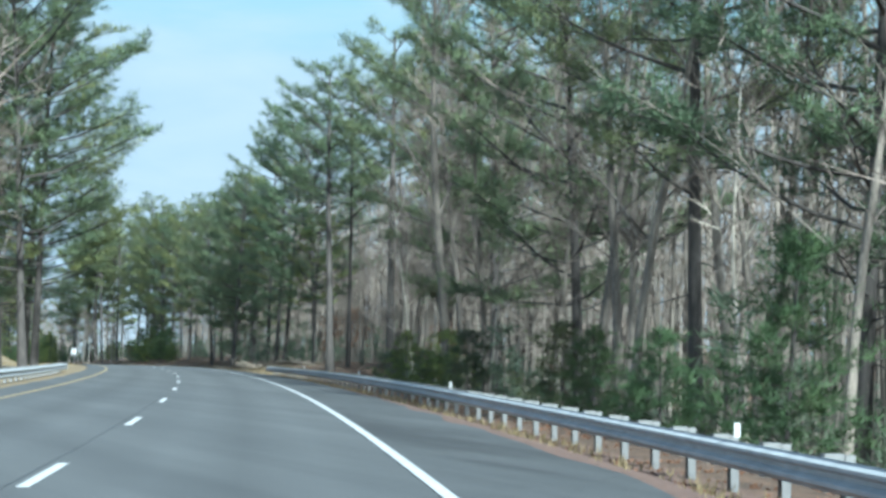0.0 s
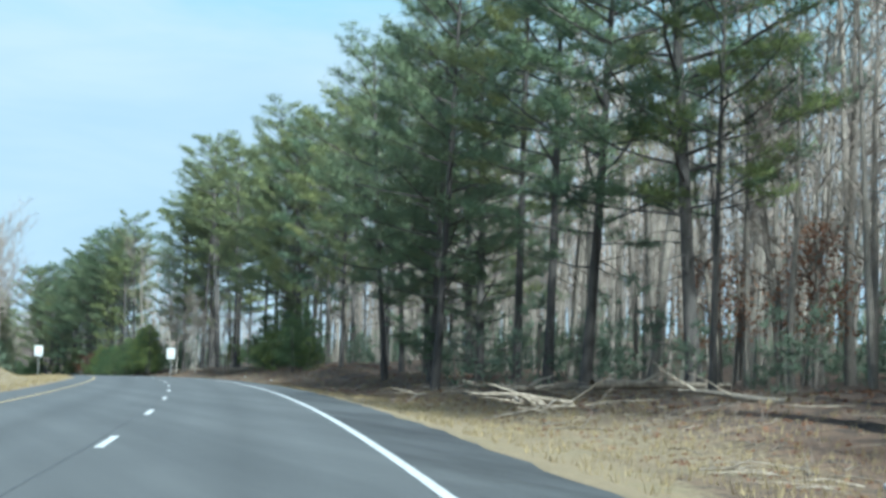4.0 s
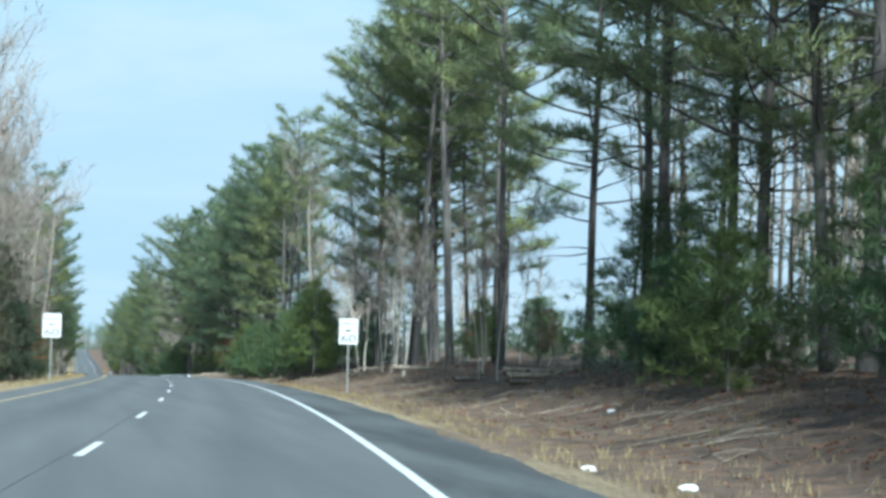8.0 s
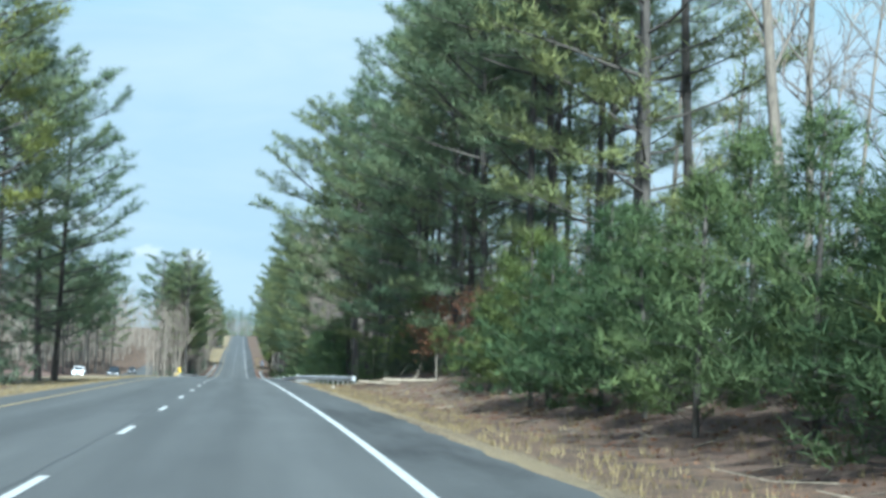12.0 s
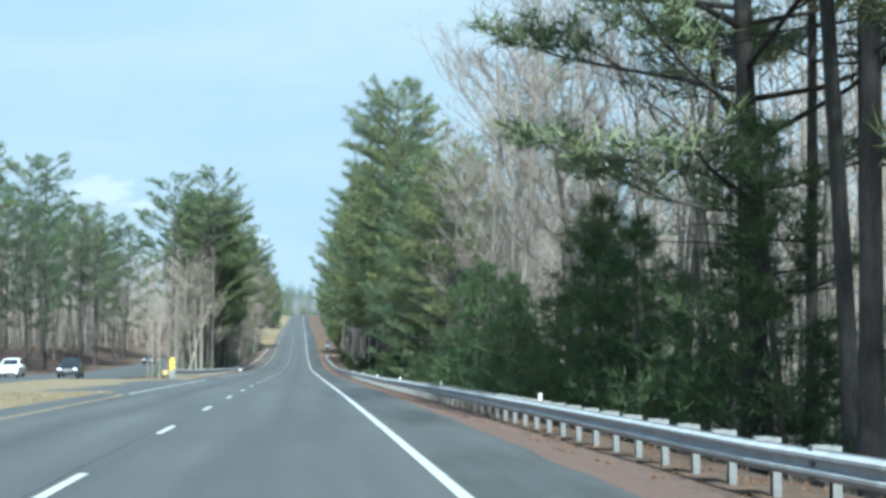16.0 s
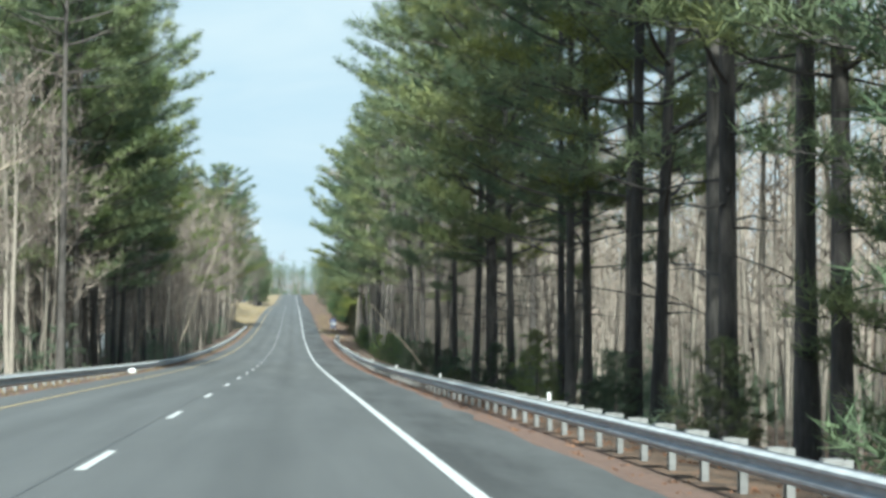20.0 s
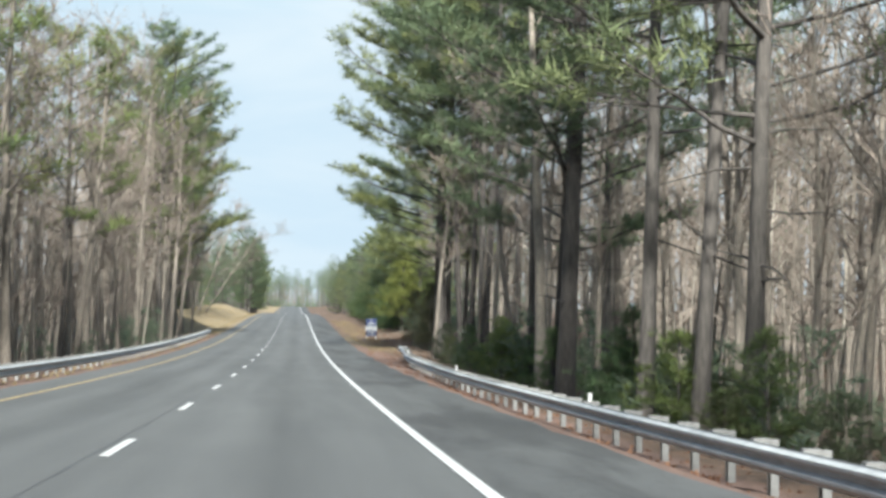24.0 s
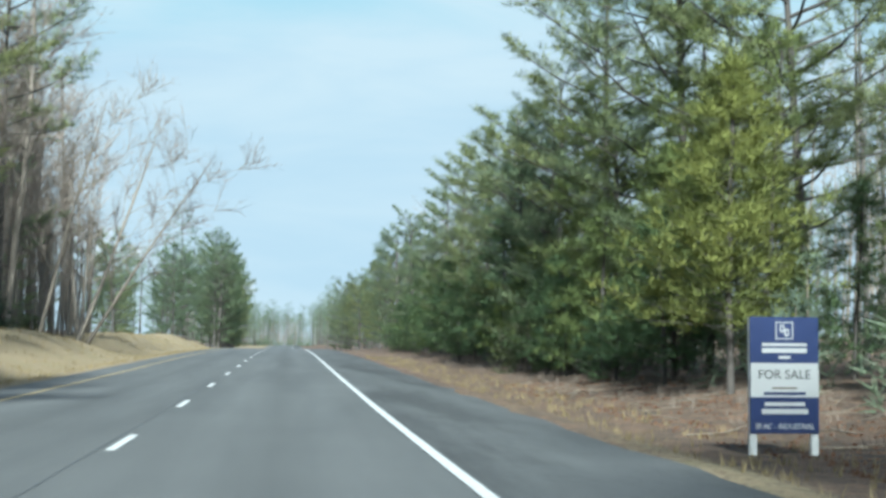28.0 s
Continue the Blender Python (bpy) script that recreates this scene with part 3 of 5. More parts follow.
# ---------------------------------------------------------------- plants
class Wood:
    """Gathers tapered tubes and thin blades into one mesh."""

    def __init__(self):
        self.v, self.f, self.n = [], [], []

    def tube(self, pts, radii, sides):
        base = len(self.v)
        n = len(pts)
        for i, (p, r) in enumerate(zip(pts, radii)):
            a = pts[min(i + 1, n - 1)] - pts[max(i - 1, 0)]
            a = a.normalized() if a.length > 1e-6 else Vector((0, 0, 1))
            u = a.orthogonal().normalized()
            w = a.cross(u)
            for k in range(sides):
                g = 2 * math.pi * k / sides
                self.v.append(p + (u * math.cos(g) + w * math.sin(g)) * r)
        for i in range(n - 1):
            for k in range(sides):
                a, b = base + i * sides + k, base + i * sides + (k + 1) % sides
                self.f += [(a, b, b + sides), (a, b + sides, a + sides)]

    def blade(self, p, q, width, rng):
        a = q - p
        u = a.cross(Vector((rng.uniform(-1, 1), rng.uniform(-1, 1), rng.uniform(-1, 1))))
        u = u.normalized() * width / 2 if u.length > 1e-6 else Vector((width / 2, 0, 0))
        b = len(self.v)
        self.v += [p - u, p + u, q]
        self.f.append((b, b + 1, b + 2))

    def puff(self, c, axis, size, count, rng, lift=0.35, width=0.042):
        """A shoot's brush of needles: slender bundles that spread from c outward, along the shoot and up."""
        axis = axis.normalized() * 0.55 + Vector((0, 0, lift))
        for _ in range(count):
            g, h = rng.uniform(0, 6.283), rng.uniform(-1, 1)
            e = math.sqrt(1 - h * h)
            out = (Vector((math.cos(g) * e, math.sin(g) * e, h * 0.8)) + axis).normalized()
            p = c + Vector((rng.uniform(-1, 1), rng.uniform(-1, 1), rng.uniform(-0.5, 0.5))) * size * 0.35
            self.blade(p, p + out * size * rng.uniform(0.6, 1.0), width * rng.uniform(0.7, 1.3), rng)
            soft = (out + Vector((0, 0, 0.55))).normalized()
            self.n += [soft, soft, soft]

    def leaf(self, c, size, count, rng):
        """Single withered leaves round a place."""
        for _ in range(count):
            p = c + Vector((rng.gauss(0, 1), rng.gauss(0, 1), rng.gauss(0, 0.5))) * size
            self.blade(p, p + Vector((rng.uniform(-1, 1), rng.uniform(-1, 1), rng.uniform(-1, 0.3))).normalized() * rng.uniform(0.1, 0.17), 0.08, rng)

    def mesh(self, name, mat):
        soft = [tuple(x) for x in self.n] if self.n else None
        return triangles(name, [tuple(p) for p in self.v] or [(0, 0, 0)], self.f or [(0, 0, 0)], mat, soft)


def bend(rng, start, way_out, length, steps, wander, rise):
    """Places along a crooked limb."""
    pts, p, d = [start.copy()], start.copy(), way_out.normalized()
    for _ in range(steps):
        d = (d + Vector((rng.uniform(-1, 1), rng.uniform(-1, 1), rng.uniform(-1, 1))) * wander + Vector((0, 0, rise))).normalized()
        p = p + d * (length / steps)
        pts.append(p.copy())
    return pts


def make_pine(seed, height, low, spread, girth, needles=10, bare=6, lean=0.012, fill=1.0, top=0.10):
    """A pine: a straight tapered stem, dead snags below, and a rounded crown of flat boughs with sprays of needles."""
    rng = random.Random(seed)
    wood, crown = Wood(), Wood()
    stem = bend(rng, Vector((0, 0, -0.6)), Vector((rng.uniform(-lean, lean) * 4, rng.uniform(-lean, lean) * 4, 1)), height + 0.6, 7, lean, 0.03)
    wood.tube(stem, [girth * (1.3 if i == 0 else (1 - i / 8) ** 0.75) for i in range(8)], 7)

    def on_stem(t):
        i = min(6, int(t * 7))
        return stem[i].lerp(stem[i + 1], t * 7 - i)

    for _ in range(bare):
        t, g = rng.uniform(0.14, low + 0.08), rng.uniform(0, 6.283)
        pts = bend(rng, on_stem(t), Vector((math.cos(g), math.sin(g), rng.uniform(-0.1, 0.35))), rng.uniform(0.8, 3.4), 3, 0.25, -0.04)
        wood.tube(pts, [0.04, 0.028, 0.016, 0.005], 3)
    boughs = int((8 + height * (1 - low) * 1.9) * fill)
    turn = rng.uniform(0, 6.283)
    for k in range(boughs):
        u = (k + rng.random()) / boughs
        t = low + (0.985 - low) * u
        reach = spread * math.sin(math.pi * (0.2 + (0.80 - top) * u)) ** 0.6 * rng.uniform(0.62, 1.04) + 0.3
        turn += 2.4 + rng.uniform(-0.5, 0.5)
        pts = bend(rng, on_stem(t), Vector((math.cos(turn), math.sin(turn), 0.05 + 0.45 * u)), reach, 4, 0.13, 0.07)
        thick = 0.014 + 0.011 * reach
        wood.tube(pts, [thick, thick * 0.85, thick * 0.65, thick * 0.42, 0.008], 4)
        # side twigs lie flat on both sides of the bough and carry the brushes of needles
        twigs = 3 + int(reach * 1.25)
        for j in range(twigs):
            r = min(0.999, 0.42 + 0.58 * (j + rng.random()) / twigs)
            i = int(r * 4)
            p, ahead = pts[i].lerp(pts[i + 1], r * 4 - i), (pts[i + 1] - pts[i]).normalized()
            flat = ahead.cross(Vector((0, 0, 1))).normalized() * (1 if j % 2 else -1)
            aim = (ahead * rng.uniform(0.5, 1.0) + flat * rng.uniform(0.5, 1.0) + Vector((0, 0, rng.uniform(-0.15, 0.55)))).normalized()
            ln = (0.36 * reach * (1.2 - 0.75 * r) + 0.25) * rng.uniform(0.7, 1.15)
            tip = p + aim * ln
            wood.tube([p, tip], [0.010 + 0.006 * ln, 0.004], 3)
            for e in ((1.0, 0.62) if ln < 1.1 else (1.0, 0.7, 0.42)):
                crown.puff(p.lerp(tip, e), aim, rng.uniform(0.5, 0.75), needles + 7, rng)
        crown.puff(pts[-1], pts[-1] - pts[-2], 0.7, needles + 2, rng)
    for _ in range(6):
        crown.puff(stem[-1] + Vector((rng.uniform(-0.5, 0.5), rng.uniform(-0.5, 0.5), rng.uniform(-1.0, 0.1))), Vector((0, 0, 1)), 0.6, needles, rng, 0.5)
    return wood, crown


def make_bare(seed, height, girth, spread, fork=0.4, limbs=9, twigs=7, upright=0.9):
    """A leafless broad-leaved tree: stem, crooked limbs, branches and fine twigs."""
    rng = random.Random(seed)
    wood, fine = Wood(), Wood()
    stem = bend(rng, Vector((0, 0, -0.4)), Vector((rng.uniform(-0.1, 0.1), rng.uniform(-0.1, 0.1), 1)), height * 0.92, 8, 0.06, 0.05)
    wood.tube(stem, [girth * (1.3 if i == 0 else (1 - i / 9) ** 0.8) for i in range(9)], 6)
    for k in range(limbs):
        t = fork + (0.95 - fork) * (k + rng.random()) / limbs
        i = min(7, int(t * 8))
        p = stem[i].lerp(stem[i + 1], t * 8 - i)
        g = rng.uniform(0, 6.283)
        length = spread * rng.uniform(0.6, 1.25) * (1.15 - 0.55 * t)
        limb = bend(rng, p, Vector((math.cos(g), math.sin(g), upright * rng.uniform(0.5, 1.4))), length, 5, 0.2, 0.07)
        r0 = girth * 0.42 * (1.1 - t)
        wood.tube(limb, [r0, r0 * 0.8, r0 * 0.6, r0 * 0.42, r0 * 0.26, 0.006], 4)
        for _ in range(5):
            j = rng.randint(1, 4)
            q = limb[j].lerp(limb[j + 1], rng.random())
            aim = (limb[j + 1] - limb[j]).normalized() + Vector((rng.uniform(-1, 1), rng.uniform(-1, 1), rng.uniform(-0.3, 0.9))) * 0.9
            sub = bend(rng, q, aim, length * rng.uniform(0.25, 0.55), 3, 0.22, 0.06)
            wood.tube([sub[0], sub[2], sub[3]], [0.024, 0.014, 0.004], 3)
            for _ in range(twigs):
                h = rng.randint(0, 2)
                a = sub[h].lerp(sub[h + 1], rng.random())
                aim = (sub[h + 1] - sub[h]).normalized() + Vector((rng.uniform(-1, 1), rng.uniform(-1, 1), rng.uniform(-0.4, 0.8)))
                b = a + aim.normalized() * rng.uniform(0.5, 1.5)
                fine.blade(a, b, 0.03, rng)
                mid_point = a.lerp(b, 0.45)
                for _ in range(2):
                    fine.blade(mid_point, mid_point + (aim.normalized() + Vector((rng.uniform(-1, 1), rng.uniform(-1, 1), rng.uniform(-0.6, 0.8)))).normalized() * rng.uniform(0.35, 0.9), 0.024, rng)
    return wood, fine


def make_bush(seed, height, spread, count, low=0.06, power=0.8, size=0.42, lift=0.35, leafy=False):
    """A young conifer or shrub with boughs down to the ground; leafy: a sapling with withered leaves."""
    rng = random.Random(seed)
    wood, crown = Wood(), Wood()
    stem = bend(rng, Vector((0, 0, -0.3)), Vector((0, 0, 1)), height, 6, 0.05, 0.05)
    wood.tube(stem, [0.04 + 0.008 * height * (1 - i / 6) for i in range(7)], 5)
    for k in range(count):
        u = low + (1 - low) * (k + rng.random()) / count
        g = k * 2.4 + rng.uniform(-0.6, 0.6)
        reach = spread * (1 - u) ** power * rng.uniform(0.5, 1.25) + 0.12
        i = min(5, int(u * 6))
        p = stem[i].lerp(stem[i + 1], u * 6 - i)
        aim = Vector((math.cos(g), math.sin(g), rng.uniform(0.05, 0.6)))
        tip = p + aim * reach
        wood.tube([p, tip], [0.012, 0.003], 3)
        for j in range(3 + int(reach * 2.8)):
            r = rng.uniform(0.3, 1.03)
            c = p.lerp(tip, r) + Vector((rng.uniform(-0.3, 0.3), rng.uniform(-0.3, 0.3), rng.uniform(-0.2, 0.25))) * (0.35 + 0.35 * reach)
            if leafy:
                crown.leaf(c, 0.28, 9, rng)
            else:
                crown.puff(c, aim, size * rng.uniform(0.75, 1.2), 17, rng, lift, 0.03)
    return wood, crown


FIRST = {}
SOURCES = {}      # what the joined woods behind are made of


def kind_of_tree(key, name, label, category, group, meshes):
    FIRST[key] = (name, label, category, group, meshes)


def plant(key, s, d, size=1.0, turn=0.0, tilt=0.0):
    name, label, category, group, meshes = FIRST[key]
    m = Matrix.Translation(spot(s, d)) @ Matrix.Rotation(turn, 4, "Z") @ Matrix.Rotation(tilt, 4, "X") @ Matrix.Scale(size, 4)
    if key not in SOURCES:
        ob = thing(name, label, category, group, m)
        for pname, me in meshes:
            part(pname, me, ob)
        SOURCES[key] = ob
        return ob
    src = SOURCES[key]
    old = src.scale.copy()
    ob = copy_thing(src, m @ Matrix.Diagonal((1 / old[0], 1 / old[1], 1 / old[2], 1)))
    return ob


ARRAYS = {}


def register(key, name, label, category, group, wood, fine, wood_mat, fine_mat, names=("trunk", "crown")):
    meshes = [(names[0], wood.mesh(names[0], wood_mat)), (names[1], fine.mesh(names[1], fine_mat))]
    kind_of_tree(key, name, label, category, group, meshes)


def far_bare(seed, height):
    """A plain leafless tree for deep in the woods."""
    rng = random.Random(seed)
    wood, fine = Wood(), Wood()
    stem = bend(rng, Vector((0, 0, -0.5)), Vector((rng.uniform(-0.08, 0.08), rng.uniform(-0.08, 0.08), 1)), height, 3, 0.05, 0.03)
    g0 = rng.uniform(0.06, 0.15)
    wood.tube(stem, [g0, g0 * 0.8, g0 * 0.5, 0.015], 4)
    for _ in range(24):
        t = rng.uniform(0.25, 0.98)
        i = min(2, int(t * 3))
        p = stem[i].lerp(stem[i + 1], t * 3 - i)
        g = rng.uniform(0, 6.283)
        q = p + Vector((math.cos(g), math.sin(g), rng.uniform(0.3, 1.3))) * rng.uniform(1.0, 2.9)
        fine.blade(p, q, 0.07, rng)
        for _ in range(2):
            a = p.lerp(q, rng.uniform(0.3, 1.0))
            fine.blade(a, a + Vector((rng.uniform(-1, 1), rng.uniform(-1, 1), rng.uniform(-0.1, 1.1))) * rng.uniform(0.5, 1.3), 0.04, rng)
    return wood, fine


def far_pine(seed, height, low, spread):
    rng = random.Random(seed)
    wood, crown = Wood(), Wood()
    stem = bend(rng, Vector((0, 0, -0.5)), Vector((0, 0, 1)), height, 3, 0.02, 0.03)
    wood.tube(stem, [0.24, 0.18, 0.11, 0.02], 5)
    for k in range(66):
        u = (k + rng.random()) / 66
        p = stem[0].lerp(stem[3], low + (1 - low) * u)
        g, reach = rng.uniform(0, 6.283), spread * math.sin(math.pi * (0.2 + 0.74 * u)) ** 0.75 * math.sqrt(rng.random())
        out = Vector((math.cos(g), math.sin(g), 0))
        crown.puff(p + out * reach, out, rng.uniform(0.9, 1.3), 8, rng, 0.35, 0.12)
    return wood, crown


def far_bush(seed, height, spread):
    rng = random.Random(seed)
    wood, crown = Wood(), Wood()
    wood.tube([Vector((0, 0, -0.3)), Vector((0, 0, height * 0.9))], [0.06, 0.01], 4)
    for k in range(26):
        u = rng.random()
        g, reach = rng.uniform(0, 6.283), spread * (1 - u) ** 0.6 * math.sqrt(rng.random())
        crown.puff(Vector((math.cos(g) * reach, math.sin(g) * reach, height * u)), Vector((math.cos(g), math.sin(g), 0.4)), rng.uniform(0.5, 0.85), 8, rng, 0.35, 0.085)
    return wood, crown


TALL = ((11, 25, 0.46, 5.4), (12, 27, 0.56, 5.0), (13, 23, 0.36, 5.8), (14, 26, 0.60, 4.4), (15, 24, 0.50, 5.4))
for i, (seed, h, low, spread) in enumerate(TALL):
    register(f"pine{i}", "pine_tree", "tall pine with bare furrowed trunk and high green crown", "tree", "roadside pines", *make_pine(seed, h, low, spread, 0.20 + 0.02 * (i % 3)), PINE_BARK, NEEDLES)
for i, (seed, h, low, spread) in enumerate(((16, 24, 0.27, 5.6), (17, 22, 0.30, 5.2), (18, 25, 0.25, 6.0))):
    register(f"mid{i}", "pine_tree", "tall pine with spreading green boughs over a dark trunk", "tree", "roadside pines", *make_pine(seed, h, low, spread, 0.20, 10, 7), PINE_BARK, NEEDLES)
FULL = ((21, 22, 0.16, 6.0), (22, 20, 0.10, 5.6), (23, 24, 0.22, 6.4), (24, 18, 0.06, 5.0))
for i, (seed, h, low, spread) in enumerate(FULL):
    register(f"full{i}", "pine_tree", "dense pine with dark green boughs almost to the ground", "tree", "roadside pines", *make_pine(seed, h, low, spread, 0.24, 10, 4, 0.012, 1.05), PINE_BARK, NEEDLES)
register("wide0", "pine_tree", "broad pine whose flat boughs reach out over the shoulder", "tree", "roadside pines", *make_pine(36, 24, 0.24, 7.6, 0.25, 15, 9, 0.015, 1.35), PINE_BARK, NEEDLES)
register("stout0", "pine_tree", "old pine with a thick dark furrowed trunk and high crown", "tree", "roadside pines", *make_pine(22, 25, 0.52, 5.0, 0.33), PINE_BARK, NEEDLES)
register("gold0", "pine_tree", "pine with yellowish-green needles beside the road", "tree", "roadside pines", *make_pine(31, 13, 0.12, 3.2, 0.15, 9, 3), PINE_BARK, YELLOW_NEEDLES)
register("gold1", "pine_tree", "tall pine with patchy yellowish-green boughs", "tree", "roadside pines", *make_pine(32, 20, 0.40, 5.0, 0.19, 8, 5), PINE_BARK, YELLOW_NEEDLES)
register("gold2", "young_pine", "young pine with bright yellow-green needles behind the sale board", "tree", "young pines", *make_bush(33, 8.4, 3.1, 120, 0.2, 0.7, 0.46, 0.5), PINE_BARK, YELLOW_NEEDLES)
register("brown0", "red_cedar", "tall cedar with brownish olive winter foliage", "tree", "brownish cedars", *make_bush(34, 9.0, 2.8, 120, 0.05, 0.5, 0.42, 0.3), GREY_BARK, BROWN_CEDAR)
BARE = ((41, 18, 0.17, 5.6, 0.30), (42, 16, 0.14, 5.0, 0.35), (43, 20, 0.20, 6.0, 0.38), (44, 14, 0.11, 4.6, 0.26))
for i, (seed, h, girth, spread, fork) in enumerate(BARE):
    register(f"bare{i}", "bare_tree", "leafless grey-barked tree with fine bare twigs", "tree", "leafless roadside trees", *make_bare(seed, h, girth, spread, fork, 10), GREY_BARK, TWIGS)
for i, (seed, h, girth, spread, fork) in enumerate(((51, 12, 0.075, 2.6, 0.4), (52, 10, 0.06, 2.4, 0.35))):
    register(f"pale{i}", "bare_sapling", "slender leafless sapling with pale bark", "tree", "leafless saplings", *make_bare(seed, h, girth, spread, fork, 7, 5), PALE_BARK, TWIGS)
for i, (seed, h, spread, count) in enumerate(((61, 6.5, 3.0, 64), (62, 4.6, 2.7, 52), (63, 8.0, 3.3, 74))):
    register(f"young{i}", "young_pine", "bushy young pine with bright green needles to the ground", "tree", "young pines", *make_bush(seed, h, spread, count, 0.04, 0.7, 0.48, 0.5), PINE_BARK, YOUNG_NEEDLES)
for i, (seed, h, spread, count) in enumerate(((71, 5.0, 2.4, 60), (72, 3.2, 2.1, 44))):
    register(f"cedar{i}", "cedar_shrub", "dark green cedar shrub at the edge of the woods", "shrub", "evergreen shrubs", *make_bush(seed, h, spread, count, 0.03, 0.55, 0.42, 0.2), GREY_BARK, CEDAR)
register("red0", "oak_sapling", "small sapling with withered reddish-brown leaves", "tree", "withered saplings", *make_bush(81, 4.5, 1.6, 26, 0.3, 0.5, 0.26, 0.0, True), GREY_BARK, RED_LEAVES)
for i in range(5):
    ARRAYS[f"far_bare{i}"] = [(np.array([tuple(p) for p in g.v], np.float32), np.array(g.f, np.int32)) for g in far_bare(100 + i, (13, 16, 19, 15, 11)[i])]
    ARRAYS[f"far_pine{i}"] = [(np.array([tuple(p) for p in g.v], np.float32), np.array(g.f, np.int32)) for g in far_pine(110 + i, (22, 25, 23, 20, 26)[i], (0.4, 0.5, 0.25, 0.15, 0.55)[i], 4.2)]
    ARRAYS[f"far_bush{i}"] = [(np.array([tuple(p) for p in g.v], np.float32), np.array(g.f, np.int32)) for g in far_bush(120 + i, (3.5, 2.5, 4.5, 3, 2)[i], (1.6, 1.5, 1.8, 1.7, 1.4)[i])]

PICK = random.Random(5)


def row(keys, s0, s1, d0, d1, gap, lo=0.85, hi=1.15, tilt=0.03):
    """Plants a belt of trees from station s0 to s1, between d0 and d1 metres from the road's line."""
    s = s0 + PICK.random() * gap * 0.5
    while s < s1:
        plant(PICK.choice(keys), s, PICK.uniform(d0, d1), PICK.uniform(lo, hi), PICK.uniform(0, 6.283), PICK.uniform(-tilt, tilt))
        s += gap * PICK.uniform(0.7, 1.3)


T5 = [f"pine{i}" for i in range(5)]
F4 = [f"full{i}" for i in range(4)]
B4 = [f"bare{i}" for i in range(4)]
M3 = ["mid0", "mid1", "mid2"]
P2, Y3, C2 = ["pale0", "pale1"], ["young0", "young1", "young2"], ["cedar0", "cedar1"]

# right of the road
row(B4 + P2, 22, 92, 9.0, 13, 3.4)
row(B4 + P2[:1], 25, 100, 13, 19, 5.0)
plant("wide0", 60.0, 12.5, 0.9, 0.4)
plant("wide0", 82.0, 13.5, 0.95, 2.4)
plant("pine2", 44.0, 12.0, 0.95, 1.0)
plant("wide0", 34.0, 12.5, 0.8, 3.6)
row(Y3[:2] + C2, 26, 84, 7.2, 9.0, 6.5, 0.35, 0.7)
plant("stout0", 130.6, 11.7, 0.95, 3.5)
plant("stout0", 122.6, 14.9, 1.05, 2.0)
plant("stout0", 119.9, 19.2, 1.0, 3.0)
plant("pine0", 132.5, 13.4, 0.95, 4.0)
plant("wide0", 153.4, 14.2, 0.95, 1.0)
plant("red0", 108.0, 16.0, 1.2, 0.3)
plant("red0", 119.0, 18.5, 1.3, 2.3)
plant("red0", 101.0, 14.0, 0.95, 4.3)
plant("red0", 158.0, 16.5, 1.1, 1.3)
plant("red0", 152.0, 17.5, 1.2, 3.3)
plant("gold1", 148.0, 13.0, 0.62, 1.0)
row(T5, 100, 150, 16, 22, 14.0)
row(B4 + P2, 96, 170, 15, 24, 4.0)
row(F4 + T5[:3], 158, 206, 12.0, 15.5, 6.6, 0.82, 1.0)
row(M3, 206, 234, 12.0, 16.0, 8.0, 0.8, 0.95)
row(F4[1:], 174, 198, 9.6, 12, 8.0, 0.7, 0.95)
row(M3 + ["pine0"], 234, 264, 11.5, 15.0, 8.5, 0.8, 0.95)
row(T5 + ["wide0"], 250, 298, 12.5, 18, 8.0, 0.82, 1.0)
row(T5[:2] + T5[3:], 316, 348, 13.5, 20, 9.0, 0.85, 1.0)
plant("mid1", 268.0, 13.6, 0.95, 0.7)
plant("mid0", 279.0, 14.2, 0.95, 2.7)
row(P2, 280, 338, 10.0, 16, 4.0, 0.55, 0.85)
row(Y3[:2], 276, 345, 16, 24, 7.0, 0.45, 0.7)
row(["red0"] + Y3[:1], 262, 330, 13, 18, 12.0, 0.6, 0.9)
row(Y3, 330, 352, 8.6, 12.0, 2.8, 0.7, 0.9)
row(["young0", "young1", "young1"], 352, 384, 7.6, 11.0, 2.3, 0.6, 0.9)
row(Y3[:2], 384, 400, 9.0, 12, 4.0, 0.5, 0.8)
row(Y3, 232, 262, 10.2, 12.5, 4.4, 0.6, 0.9)
for key, s, d, size, turn in (("pine3", 306.5, 13.4, 1.05, 0.5), ("pine1", 306.0, 15.9, 1.0, 1.9), ("pine3", 312.6, 12.4, 1.1, 3.9), ("pine4", 313.5, 14.8, 1.0, 2.9),
                             ("mid0", 328.4, 12.6, 0.95, 1.2), ("mid1", 337.0, 16.5, 1.0, 4.4), ("mid2", 340.5, 14.7, 0.95, 5.2), ("wide0", 322.0, 15.5, 0.9, 2.2)):
    plant(key, s, d, size, turn)
for k, (s, d) in enumerate(((313.3, 11.4), (302.3, 10.1), (308.1, 10.9), (323.0, 10.6), (328.0, 11.6), (317.0, 12.0))):
    plant(P2[k % 2], s, d, 0.75 + 0.05 * k, 1.1 * k, 0.04)
plant("mid1", 321.0, 18.5, 0.95, 1.6)
plant("mid0", 326.0, 21.0, 0.95, 3.9)
plant("bare2", 377.0, 15.0, 1.15, 0.6)
plant("bare0", 381.0, 16.5, 1.1, 2.6)
plant("pine3", 386.0, 14.5, 1.0, 1.4)
row(P2 + B4, 345, 390, 14, 19, 9.0, 0.8, 1.0)
